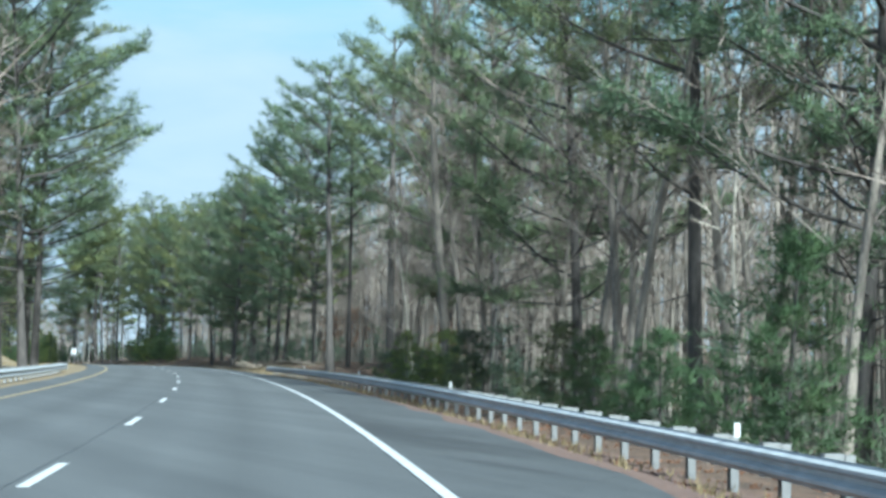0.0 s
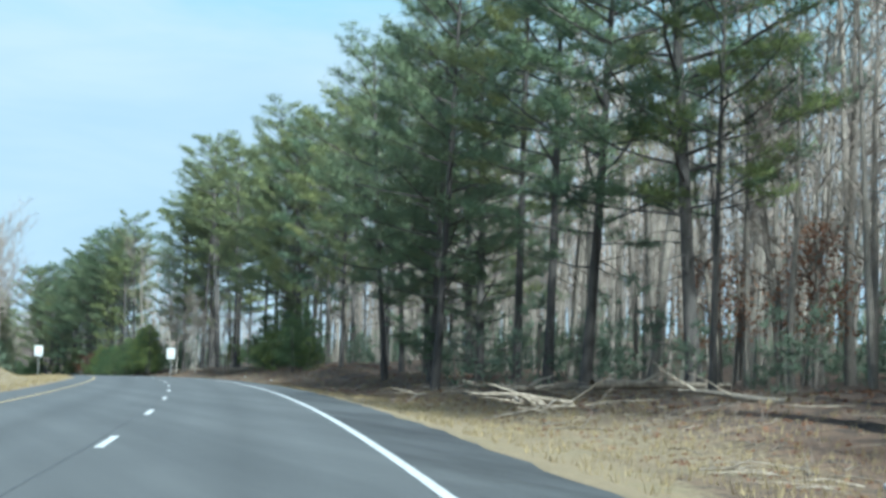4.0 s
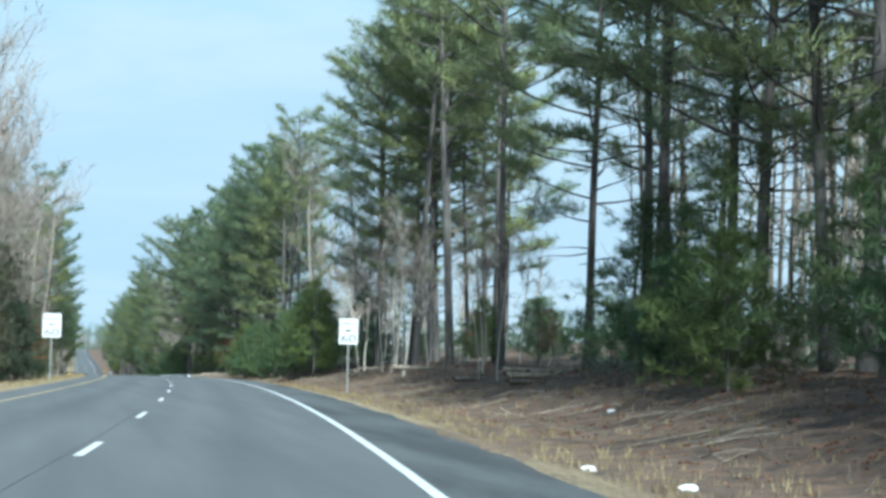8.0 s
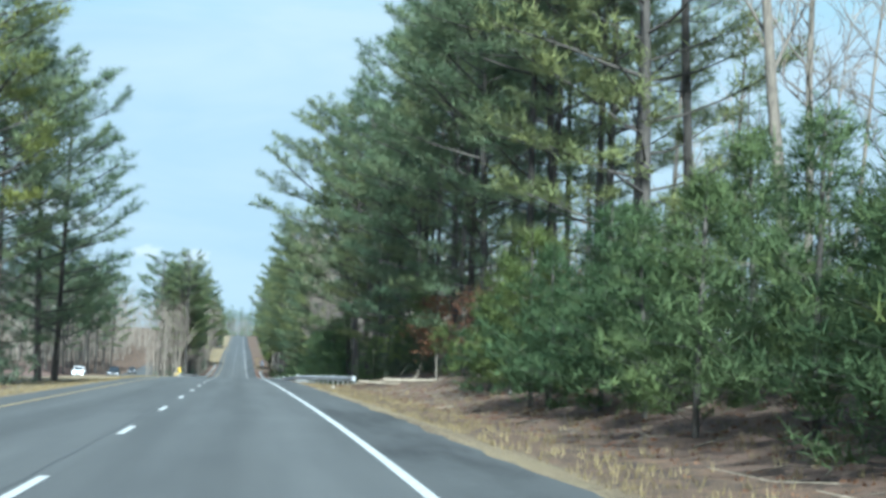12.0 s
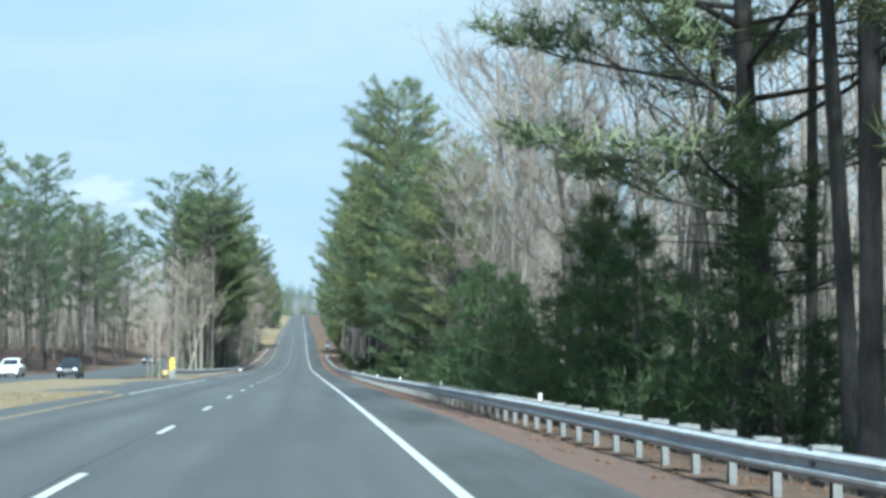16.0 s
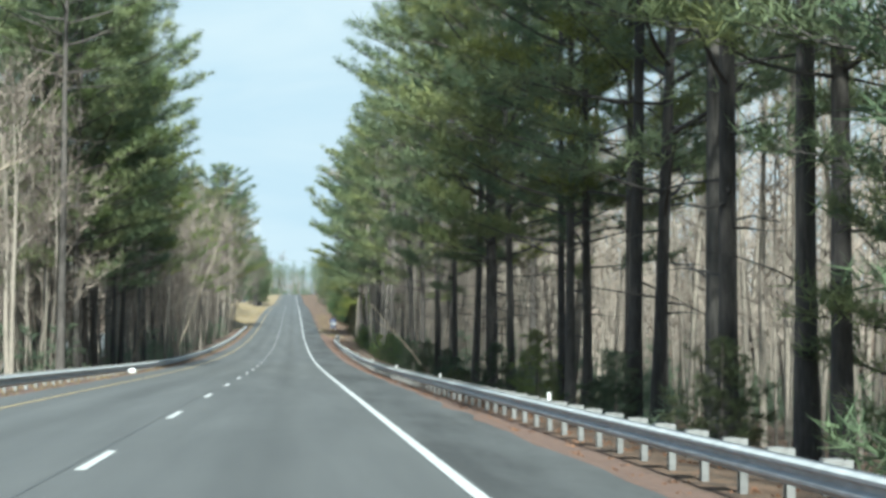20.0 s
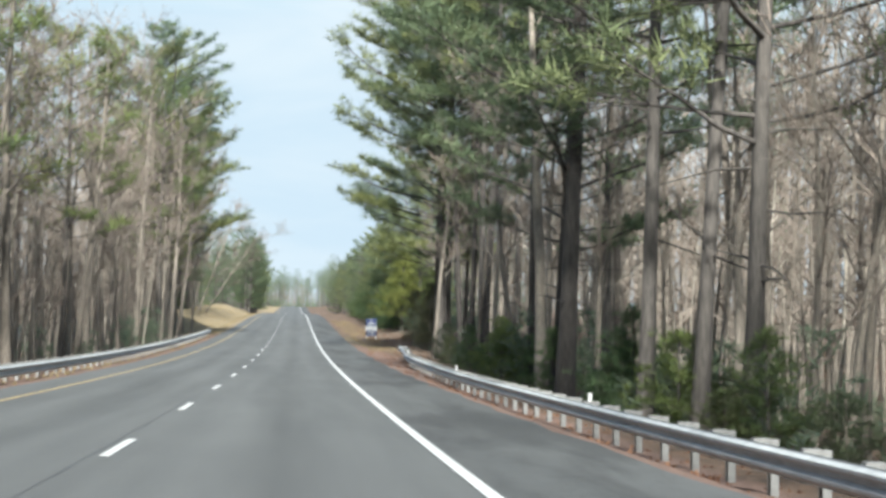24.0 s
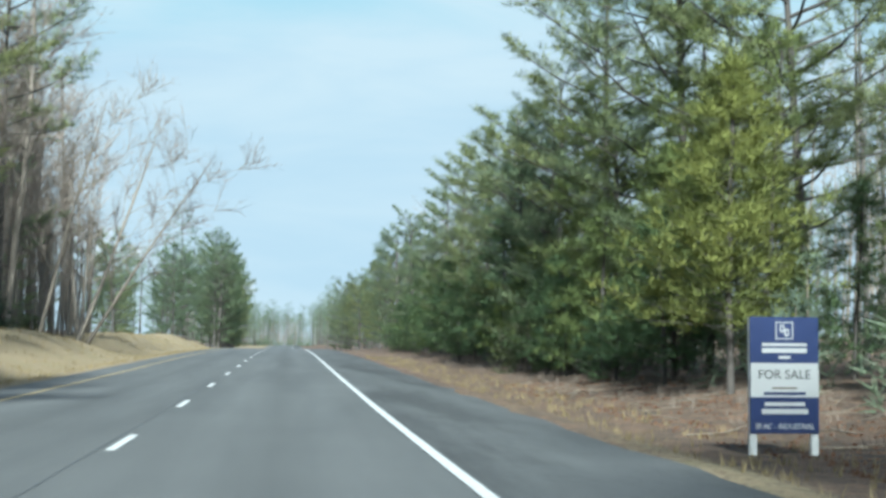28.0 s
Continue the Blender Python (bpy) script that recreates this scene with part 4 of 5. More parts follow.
row(T5 + ["bare1"], 400, 448, 13, 18, 6.0, 0.85, 1.05)
row(F4 + T5[:3], 384, 452, 11.5, 14.5, 6.5)
row(["red0"], 385, 430, 10, 13, 9.0)
row(C2 + Y3[:2], 425, 468, 10, 13, 4.5, 0.6, 1.0)
for key, s, d, size, turn in (("mid0", 467.0, 11.0, 0.9, 0.3), ("full0", 458.0, 13.2, 0.9, 2.9), ("mid2", 472.0, 12.6, 0.9, 4.1), ("full2", 475.5, 11.6, 0.8, 5.1), ("mid1", 453.0, 13.6, 0.9, 0.8)):
    plant(key, s, d, size, turn)
row(T5 + ["pale0"], 476, 512, 10.5, 15, 5.5)
plant("pine2", 483.5, 10.0, 1.0, 2.2)
plant("wide0", 491.0, 10.2, 1.1, 2.2)
plant("pine3", 486.0, 10.6, 1.0, 0.2)
plant("pine1", 481.0, 11.0, 1.0, 4.0)
row(Y3, 488, 548, 8.8, 11.0, 4.4, 0.75, 1.05)
row(B4, 512, 576, 10.5, 15, 4.0, 1.0, 1.3)
row(Y3[:2] + C2[:1], 545, 606, 7.8, 10, 4.2, 0.5, 0.85)
row(F4, 568, 612, 9.4, 12.0, 4.6, 0.68, 0.85)
row(T5[:3], 634, 664, 13.0, 15.5, 13.0, 0.75, 0.9)
for key, s, d, size, turn in (("mid1", 610.0, 9.0, 1.0, 0.3), ("pine1", 612.2, 9.1, 1.0, 2.0), ("mid0", 617.7, 9.1, 1.12, 4.0), ("pine1", 620.6, 9.6, 1.1, 1.0), ("mid2", 627.0, 9.6, 1.0, 3.1),
                             ("pine3", 629.8, 9.6, 1.05, 5.0), ("mid0", 659.4, 9.1, 1.05, 0.8), ("pine0", 662.0, 9.3, 1.0, 2.8), ("mid1", 666.8, 9.1, 1.05, 4.8), ("mid2", 642.0, 9.8, 0.95, 1.6)):
    plant(key, s, d, size, turn)
row(["gold1", "mid0", "pine1"], 634, 704, 9.0, 11.0, 8.0, 0.85, 1.0)
row(T5[:2] + B4, 656, 724, 12.5, 17, 9.0)
row(C2 + Y3[:1], 612, 770, 8.2, 10.5, 7.0, 0.3, 0.55)
for key, s, d, size, turn in (("pine3", 707.7, 9.0, 1.05, 0.2), ("bare2", 714.5, 10.0, 1.1, 1.2), ("mid2", 748.7, 9.6, 1.1, 2.2), ("pine3", 751.4, 9.1, 1.0, 3.3), ("pine2", 757.4, 9.1, 1.0, 4.4), ("bare2", 775.0, 9.0, 1.2, 5.1),
                             ("stout0", 772.0, 9.3, 1.05, 0.9), ("pine1", 785.4, 10.1, 1.0, 1.9), ("pine3", 812.5, 11.0, 1.05, 3.0), ("pine1", 814.8, 11.1, 1.1, 0.6), ("pine3", 819.8, 11.0, 1.0, 2.5), ("pine4", 824.8, 11.0, 1.0, 4.1),
                             ("pine3", 827.5, 9.7, 0.95, 5.5), ("pine1", 833.4, 10.8, 0.95, 1.5), ("pine3", 834.2, 12.0, 0.95, 2.7), ("bare1", 824.0, 9.0, 1.0, 0.4)):
    plant(key, s, d, size, turn)
row(["pine1"] + B4 + B4 + B4, 716, 826, 10.5, 14, 6.0)
row(B4 + P2, 714, 830, 12, 20, 3.6)
row(Y3[:2] + C2, 744, 826, 7.8, 10.5, 5.0, 0.35, 0.6)
plant("wide0", 832.0, 9.8, 1.12, 3.2)
plant("mid2", 829.5, 10.2, 1.0, 1.0)
plant("wide0", 776.0, 9.6, 1.0, 5.2)
row(["brown0", "brown0"], 834, 848, 8.8, 10.5, 4.0, 0.42, 0.6)
row(B4 + P2, 834, 884, 12, 20, 4.4, 0.8, 1.0)
plant("full2", 909.0, 12.4, 0.74, 0.9)
plant("full0", 900.0, 13.5, 0.85, 0.9)
plant("wide0", 893.0, 15.5, 0.72, 0.9)
plant("gold2", 884.0, 10.6, 1.0, 0.3)
plant("gold2", 892.5, 11.2, 0.85, 2.3)
plant("gold2", 876.0, 13.4, 0.8, 4.3)
plant("full1", 915.0, 11.3, 0.62, 1.3)
plant("full3", 922.0, 11.0, 0.64, 2.3)
plant("full3", 931.0, 11.4, 0.68, 4.3)
plant("full1", 941.0, 11.4, 0.6, 5.3)
plant("gold0", 894.0, 12.6, 0.85, 2.3)
plant("gold0", 905.0, 12.0, 0.75, 4.3)
row(["full1", "full3", "young2", "gold0"], 886, 914, 11.8, 14.5, 3.8, 0.55, 0.75)
row(["pine2", "pine0", "young2"], 877, 890, 12.6, 16.0, 3.6, 0.55, 0.75)
row(["full1", "full3", "young2"], 916, 1010, 10.0, 14.0, 4.2, 0.42, 0.6)
row(Y3 + C2[1:], 890, 1000, 9.4, 10.8, 4.4, 0.6, 1.0)
row(F4, 1010, 1240, 10.5, 16, 11.0, 0.45, 0.65)

# left of the road
plant("full2", 103.0, -10.0, 1.0, 0.5)
plant("wide0", 96.0, -10.2, 1.0, 1.5)
plant("full0", 112.0, -11.0, 1.0, 4.1)
plant("full0", 108.0, -12.5, 0.95, 1.5)
row(B4 + T5[:2], 74, 116, -17, -12, 5.0)
row(["brown0", "brown0"] + B4, 296, 404, -15.0, -11.6, 2.8, 0.75, 1.0)
plant("bare2", 352.0, -14.0, 1.25, 0.4)
plant("bare0", 362.0, -14.6, 1.3, 2.4)
plant("bare2", 340.0, -15.0, 1.2, 4.4)
plant("gold1", 372.0, -14.0, 0.6, 1.4)
row(["red0", "cedar0"], 300, 368, -12.5, -11.0, 5.0, 0.8, 1.1)
row(B4, 296, 330, -14.5, -12.0, 6.0, 0.95, 1.1)
row(["full0", "full1", "full2", "gold1"], 408, 444, -14.5, -11.4, 6.5, 0.85, 1.02)
row(B4 + P2, 318, 425, -15, -11.8, 9.0, 0.6, 0.85)
row(T5 + F4[2:], 660, 708, -14.5, -10.6, 6.5, 0.85, 1.0)
row(["gold1", "gold1"] + B4, 708, 764, -14.5, -10.8, 7.5, 0.85, 1.0)
row(B4, 648, 760, -15, -11.2, 4.5, 0.7, 1.0)
plant("gold1", 672.0, -11.2, 0.95, 1.0)
plant("gold1", 690.0, -10.8, 0.9, 2.0)
plant("wide0", 676.0, -11.5, 0.9, 3.0)
row(B4 + P2 + ["gold1"], 762, 850, -13.0, -10.6, 15.0, 0.85, 1.0)
plant("wide0", 863.0, -12.0, 1.1, 1.1)
plant("gold1", 852.0, -11.2, 1.0, 0.4, 0.05)
plant("pine1", 859.5, -11.6, 1.0, 2.4, 0.04)
plant("gold1", 864.0, -11.8, 1.0, 3.4, 0.04)
plant("full2", 870.0, -12.0, 0.95, 4.1)
row(B4 + P2, 706, 884, -14, -10.0, 3.0, 0.8, 1.1)
row(B4, 886, 975, -21, -15.0, 2.7, 0.9, 1.2)
plant("pine3", 906.0, -14.5, 0.9, 1.0)
plant("bare3", 955.0, -13.4, 1.2, 1.45, 0.5)
plant("pine0", 937.0, -15.8, 0.95, 1.0)
plant("pine2", 926.0, -17.5, 0.9, 3.0)
plant("full1", 946.0, -18.5, 0.85, 3.0)
plant("bare0", 962.0, -14.5, 1.0, 1.7, 0.36)
plant("bare3", 940.0, -14.0, 1.1, 1.3, 0.2)
plant("pine0", 899.0, -15.5, 0.95, 2.0)
plant("full1", 893.0, -17.5, 0.9, 2.0)
row(C2, 905, 960, -16.5, -15.0, 16.0, 0.5, 0.8)
row(["red0"], 915, 960, -19, -17.5, 14.0)
plant("full1", 1134.0, -12.0, 0.85, 0.4)
plant("full0", 1142.0, -13.0, 0.8, 2.4)
plant("full2", 1152.0, -12.0, 0.8, 4.4)
row(F4, 1158, 1240, -15, -11.5, 7.0, 0.7, 0.9)
row(F4, 1085, 1130, -20, -16.0, 11.0, 0.5, 0.7)
row(F4, 985, 1060, -24, -17.0, 11.0, 0.4, 0.6)
# beyond the opposite carriageway
row(T5 + F4[2:3], 640, 800, -41, -33, 11.0)
plant("pine0", 668.0, -16.0, 1.0, 0.2)
plant("pine2", 683.0, -12.6, 1.02, 2.2)
plant("pine4", 690.0, -15.5, 1.0, 4.2)
plant("pine0", 676.0, -14.0, 0.85, 5.0)
row(T5 + B4, 420, 560, -46, -36, 12.0)


def woods(name, keys, spans, rng_seed, trunk_mat, crown_mat, keep):
    """Joined trees far back in the woods: stems in one mesh, crowns in another."""
    rng = np.random.default_rng(rng_seed)
    out = [[[], [], 0], [[], [], 0]]
    for s0, s1, d0, d1, gap, lo, hi in spans:
        count = int((s1 - s0) / gap)
        for j in range(count):
            key = keys[int(rng.integers(len(keys)))]
            s, d = rng.uniform(s0, s1), rng.uniform(d0, d1)
            p, size, g = spot(s, d), rng.uniform(lo, hi), rng.uniform(0, 6.283)
            c, sn = math.cos(g), math.sin(g)
            turn = np.array([[c, sn, 0], [-sn, c, 0], [0, 0, 1]], np.float32)
            for layer, (v, f), share in zip(out, ARRAYS[key], keep):
                if share < 1:
                    pick = rng.random(len(f) // 2) < share
                    f = f[np.repeat(pick, 2)[: len(f)]] if layer is out[0] else f[rng.random(len(f)) < share]
                    used = np.unique(f)
                    remap = np.zeros(len(v), np.int32)
                    remap[used] = np.arange(len(used))
                    v, f = v[used], remap[f]
                layer[0].append(v @ turn * size + np.array(p, np.float32))
                layer[1].append(f + layer[2])
                layer[2] += len(v)
    names = ((name + "_trunks", trunk_mat, "stems of the woods farther back from the road"), (name + "_crowns", crown_mat, "branches and foliage of the woods farther back from the road"))
    for (nm, mat, label), (v, f, _) in zip(names, out):
        tagged(new(nm, triangles(nm, np.concatenate(v), np.concatenate(f), mat)), label, "woods", kind="stuff")


FB, FP, FU = ([f"{k}{i}" for i in range(5)] for k in ("far_bare", "far_pine", "far_bush"))
woods("leafless_woods", FB, [(10, 285, 16, 32, 0.32, 0.8, 1.15), (20, 300, 32, 70, 0.5, 0.9, 1.35), (345, 480, 16, 30, 5.0, 0.8, 1.0), (505, 840, 14, 30, 0.42, 0.85, 1.2), (500, 900, 30, 70, 0.5, 0.9, 1.4), (850, 1100, 16, 45, 1.2, 0.7, 0.95),
      (60, 135, -34, -13, 0.5, 0.9, 1.2), (285, 430, -28, -14, 1.0, 0.8, 1.1), (655, 890, -18.5, -12, 0.6, 0.75, 1.05), (420, 1050, -75, -37, 0.7, 0.9, 1.3), (884, 985, -24, -15.8, 0.32, 0.8, 1.15), (1690, 1790, -60, 60, 0.3, 0.7, 1.0), (230, 440, -75, -34, 1.0, .9, 1.3)], 3, GREY_BARK, TWIGS, (1, 1))
woods("pine_woods", FP, [(20, 130, 18, 50, 5.0, 0.9, 1.1), (130, 200, 18, 45, 6.5, 0.8, 0.95), (200, 275, 18, 45, 9.0, 0.9, 1.05), (440, 500, 17, 40, 4.0, 0.85, 1.05), (560, 620, 15, 45, 4, 0.9, 1.1), (620, 840, 30, 70, 6, 0.9, 1.1), (860, 920, 15, 45, 3.2, 0.5, 0.8), (920, 1200, 14, 45, 3.2, 0.38, 0.55),
      (1180, 1720, 11, 26, 5.0, 0.6, 0.85), (1120, 1720, -34, -14, 5.0, 0.7, 1.0), (570, 900, -75, -40, 4.0, 0.9, 1.1), (420, 570, -75, -44, 7.0, 0.9, 1.1), (1690, 1800, -60, 60, 0.6, 0.7, 1.0), (150, 440, -80, -40, 4.0, 0.7, 1.0), (80, 125, -40, -16, 6, .9, 1.1), (300, 430, -24, -14, 6, .7, .9)], 4, PINE_BARK, FAR_NEEDLES, (1, 1))
woods("undergrowth", FU, [(15, 100, 9, 30, 0.8, 0.4, 0.9), (500, 830, 9, 34, 0.7, 0.5, 1.0), (96, 150, 12, 30, 1.5, 0.5, 0.9), (150, 208, 10.5, 30, 0.9, 0.5, 1.1), (228, 275, 10.5, 30, 1.2, 0.5, 1.1), (280, 345, 16, 34, 1.2, 0.5, 0.9), (345, 455, 13, 26, 1.2, 0.6, 1.2), (640, 880, -16, -10.5, 2.0, 0.4, 0.8), (850, 1000, 11, 20, 1.2, 0.5, 1.0), (290, 430, -17, -12.5, 1.5, .6, 1.2), (220, 440, -60, -34, 2, .8, 1.5), (1660, 1700, -50, 50, 0.2, 1.0, 1.6)], 6, TWIGS, FAR_NEEDLES, (1, 1))


# ---------------------------------------------------------------- grass and litter
def tufts(name, label, mat, spans, seed, tall, width):
    rng = np.random.default_rng(seed)
    v, f = [], []
    for s0, s1, d0, d1, count in spans:
        for _ in range(count):
            s, d = rng.uniform(s0, s1), rng.uniform(d0, d1)
            p = np.array(spot(s, d, -0.02))
            for _ in range(5):
                g, h = rng.uniform(0, 6.283), tall * rng.uniform(0.5, 1.3)
                a = p + np.array([math.cos(g), math.sin(g), 0]) * rng.uniform(0, 0.14)
                w = np.array([-math.sin(g), math.cos(g), 0]) * width
                t = a + np.array([math.cos(g) * h * 0.5, math.sin(g) * h * 0.5, h])
                b = len(v)
                v += [a - w, a + w, t]
                f.append((b, b + 1, b + 2))
    return tagged(new(name, triangles(name, v, f, mat)), label, "grass", kind="stuff")


tufts("dry_grass", "dry golden grass along the verge and on the median", DRY_GRASS,
      [(118, 452, 4.1, 6.0, 2600), (120, 175, 5.5, 10, 900), (826, 960, 4.9, 7.5, 900), (150, 300, -14, -7.3, 2200), (300, 520, -12, -7.3, 2200), (868, 1080, -16, -7.4, 3600), (575, 870, -8.6, -7.2, 1200), (15, 118, 4.3, 5.4, 500), (200, 460, 5.6, 12, 2600), (120, 200, 7, 13, 900)], 8, 0.17, 0.012)
tufts("leaf_litter", "fallen brown leaves and twigs on the bank", RED_LEAVES,
      [(96, 460, 6.0, 15, 9500), (826, 900, 6.5, 11, 1300), (455, 826, 4.2, 7.0, 1800), (15, 100, 4.6, 9, 900)], 9, 0.06, 0.05)

tufts("dead_brush", "thin dead stems and briars on the bank below the trees", TWIGS,
      [(96, 460, 7.4, 15, 1500), (826, 960, 8.0, 12, 700), (15, 100, 6.5, 12, 900), (460, 826, 7.0, 12, 1800), (585, 880, -12, -9.2, 1200)], 10, 0.32, 0.007)


def fallen_twigs(spans, seed):
    """Thin dead sticks that lie about on the leaf litter."""
    rng = random.Random(seed)
    w = Wood()
    for s0, s1, d0, d1, count in spans:
        for _ in range(count):
            s, d, g, ln = rng.uniform(s0, s1), rng.uniform(d0, d1), rng.uniform(0, 6.283), rng.uniform(0.4, 2.0)
            x, y, z, h = way(s)
            ds, dd = math.cos(g) * ln / 2, math.sin(g) * ln / 2
            a, m, b = spot(s - ds, d - dd, 0.02), spot(s, d, rng.uniform(0.03, 0.1)), spot(s + ds, d + dd, rng.choice((0.02, 0.03, 0.25)))
            r = rng.uniform(0.008, 0.022)
            w.tube([a, m, b], [r, r * 0.8, r * 0.4], 3)
    return tagged(new("fallen_twigs", w.mesh("fallen_twigs", LOG)), "pale dead sticks scattered over the leaf litter", "twigs", kind="stuff")


fallen_twigs([(100, 200, 6.5, 14, 420), (200, 460, 6.5, 14, 900), (826, 900, 7, 12, 160), (20, 100, 6.5, 11, 150)], 12)


# ---------------------------------------------------------------- fallen wood
def fallen_log(s, d, length, girth, turn, seed, mat=LOG, up=0.06):
    rng = random.Random(seed)
    w = Wood()
    pts = bend(rng, Vector((-length / 2, 0, 0)), Vector((1, 0, 0)), length, 6, 0.05, 0.0)
    w.tube(pts, [girth * (1 - 0.09 * i) for i in range(7)], 7)
    ob = new("fallen_log", w.mesh("fallen_log", mat))
    ob.matrix_basis = facing(s, d, girth * 0.5 + up, turn)
    tagged(ob, "weathered fallen log on the leaf litter", "log", "fallen logs")
    for _ in range(3):
        b = Wood()
        p = pts[rng.randint(2, 5)]
        limb = bend(rng, p, Vector((0.6, rng.uniform(-1, 1), rng.uniform(0.1, 0.9))), length * rng.uniform(0.2, 0.45), 4, 0.25, 0.0)
        b.tube(limb, [girth * 0.35, girth * 0.28, girth * 0.2, girth * 0.12, 0.005], 4)
        part("branch_stub", b.mesh("branch_stub", mat), ob)
    return ob


def brush_pile(s, d, seed, count=22, spread=2.4):
    rng = random.Random(seed)
    ob = thing("brush_pile", "heap of broken dead branches on the verge bank", "brush pile", "brush piles", facing(s, d))
    for _ in range(count):
        w = Wood()
        g = rng.uniform(0, 6.283)
        p = Vector((rng.uniform(-spread, spread), rng.uniform(-spread * 0.6, spread * 0.6), rng.uniform(0.02, 0.35)))
        length = rng.uniform(0.8, 2.6)
        r = rng.uniform(0.015, 0.06)
        pts = bend(rng, p, Vector((math.cos(g), math.sin(g), rng.uniform(-0.08, 0.35))), length, 4, 0.2, -0.03)
        w.tube(pts, [r, r * 0.85, r * 0.7, r * 0.5, 0.004], 4)
        part("dead_branch", w.mesh("dead_branch", LOG), ob)
    return ob


brush_pile(143.0, 8.6, 1, 26, 2.6)
brush_pile(153.0, 10.4, 2, 22, 2.4)
brush_pile(166.0, 9.6, 3, 18, 2.2)
brush_pile(310.0, 10.0, 4, 10, 2.0)
for k, (s, d, ln, r, t) in enumerate(((151, 12.4, 5.5, 0.16, 0.5), (140, 11, 4.0, 0.1, 1.9), (163, 12.5, 6.0, 0.14, 0.2), (176, 11.0, 4.5, 0.12, 2.6), (302, 11.6, 5.0, 0.13, 0.4),
                                       (315, 10.2, 3.2, 0.1, 1.2), (275, 12, 4.5, 0.14, 0.3), (284, 10.4, 2.6, 0.12, 0.8), (419, 9.6, 6.0, 0.12, 0.5), (426, 8.6, 5.0, 0.1, 0.4), (104, 13, 5.0, 0.12, 0.2))):
    fallen_log(s, d, ln, r, t, 90 + k)


for k, (s, d, ln, r, tn) in enumerate(((273.0, 11.2, 1.5, 0.17, 0.35), (272.0, 10.6, 2.2, 0.14, 0.2), (270.5, 9.8, 1.1, 0.10, 0.5), (322.5, 10.2, 1.4, 0.10, 0.9), (321.0, 10.6, 1.0, 0.09, 2.2))):
    fallen_log(s, d, ln, r, tn, 190 + k)


def dead_snag(s, d, length, girth, lean, turn, seed):
    """A pale dead stem that leans among the living trees."""
    rng = random.Random(seed)
    w = Wood()
    pts = bend(rng, Vector((0, 0, -0.3)), Vector((math.sin(lean), 0, math.cos(lean))), length, 7, 0.05, 0.0)
    w.tube(pts, [girth * (1 - 0.11 * i) for i in range(8)], 6)
    ob = new("dead_snag", w.mesh("dead_snag", LOG))
    ob.matrix_basis = facing(s, d, 0.0, turn)
    tagged(ob, "pale leaning dead tree stem without bark", "tree", "dead snags")
    for _ in range(4):
        b = Wood()
        limb = bend(rng, pts[rng.randint(3, 7)], Vector((rng.uniform(-1, 1), rng.uniform(-1, 1), 0.4)), rng.uniform(0.8, 2.5), 4, 0.3, 0.0)
        b.tube(limb, [0.05, 0.04, 0.028, 0.016, 0.004], 4)
        part("dead_limb", b.mesh("dead_limb", LOG), ob)
    return ob


dead_snag(640, -12.5, 9.0, 0.12, 0.35, 0.2, 1)
dead_snag(706, -12.0, 10.0, 0.11, 0.32, 0.1, 2)
dead_snag(700, 10.5, 8.0, 0.10, -0.7, 0.3, 4)
dead_snag(590, 10.6, 7.4, 0.07, -0.52, 0.0, 3)
dead_snag(755, -12.2, 13.0, 0.13, 0.37, 0.0, 5)


# ---------------------------------------------------------------- guardrails
def beam_mesh(length):
    """A W-beam of sheet steel, 0.31 m deep, along y; its face looks to -x."""
    prof = [(-0.01, -0.155), (0.0, -0.15), (-0.02, -0.128), (-0.078, -0.098), (-0.078, -0.062), (-0.006, -0.022), (-0.006, 0.022), (-0.078, 0.062), (-0.078, 0.098), (-0.02, 0.128), (0.0, 0.15), (-0.01, 0.155)]
    v, f = [], []
    n = len(prof)
    for y in (0.0, length / 2, length):
        v += [(x, y, z) for x, z in prof] + [(x + 0.006, y, z) for x, z in prof]
    for r in range(2):
        a, b = r * 2 * n, (r + 1) * 2 * n
        for k in range(n - 1):
            f.append((a + k, a + k + 1, b + k + 1, b + k))
            f.append((a + n + k + 1, a + n + k, b + n + k, b + n + k + 1))
        f += [(a, b, b + n, a + n), (a + n - 1, a + 2 * n - 1, b + 2 * n - 1, b + n - 1)]
    for o, flip in ((0, False), (4 * n, True)):
        for k in range(n - 1):
            q = (o + k, o + n + k, o + n + k + 1, o + k + 1)
            f.append(q[::-1] if flip else q)
    return mesh_of("rail", v, f, STEEL)


def post_meshes():
    bm = bmesh.new()
    # I-shaped steel post
    box(bm, -0.048, 0.048, -0.075, -0.067, -1.0, 0.0)
    box(bm, -0.048, 0.048, 0.067, 0.075, -1.0, 0.0)
    box(bm, -0.004, 0.004, -0.067, 0.067, -1.0, 0.0)
    me = bpy.data.meshes.new("post")
    bm.to_mesh(me)
    bm.free()
    me.materials.append(POST_STEEL)
    bm = bmesh.new()
    box(bm, -0.1, 0.1, -0.075, 0.075, -0.36, 0.0, 0.008)
    bk = bpy.data.meshes.new("blockout")
    bm.to_mesh(bk)
    bm.free()
    bk.materials.append(POST_STEEL)
    return me, bk


RAIL_ME = beam_mesh(3.83)
POST_ME, BLOCK_ME = post_meshes()
SPACING = 1.905


def reflector_mesh():
    bm = bmesh.new()
    box(bm, -0.034, 0.034, -0.012, 0.012, 0.0, 0.16, 0.004)
    me = bpy.data.meshes.new("delineator")
    bm.to_mesh(me)
    bm.free()
    me.materials.append(REFLECT)
    return me


REFLECT_ME = reflector_mesh()


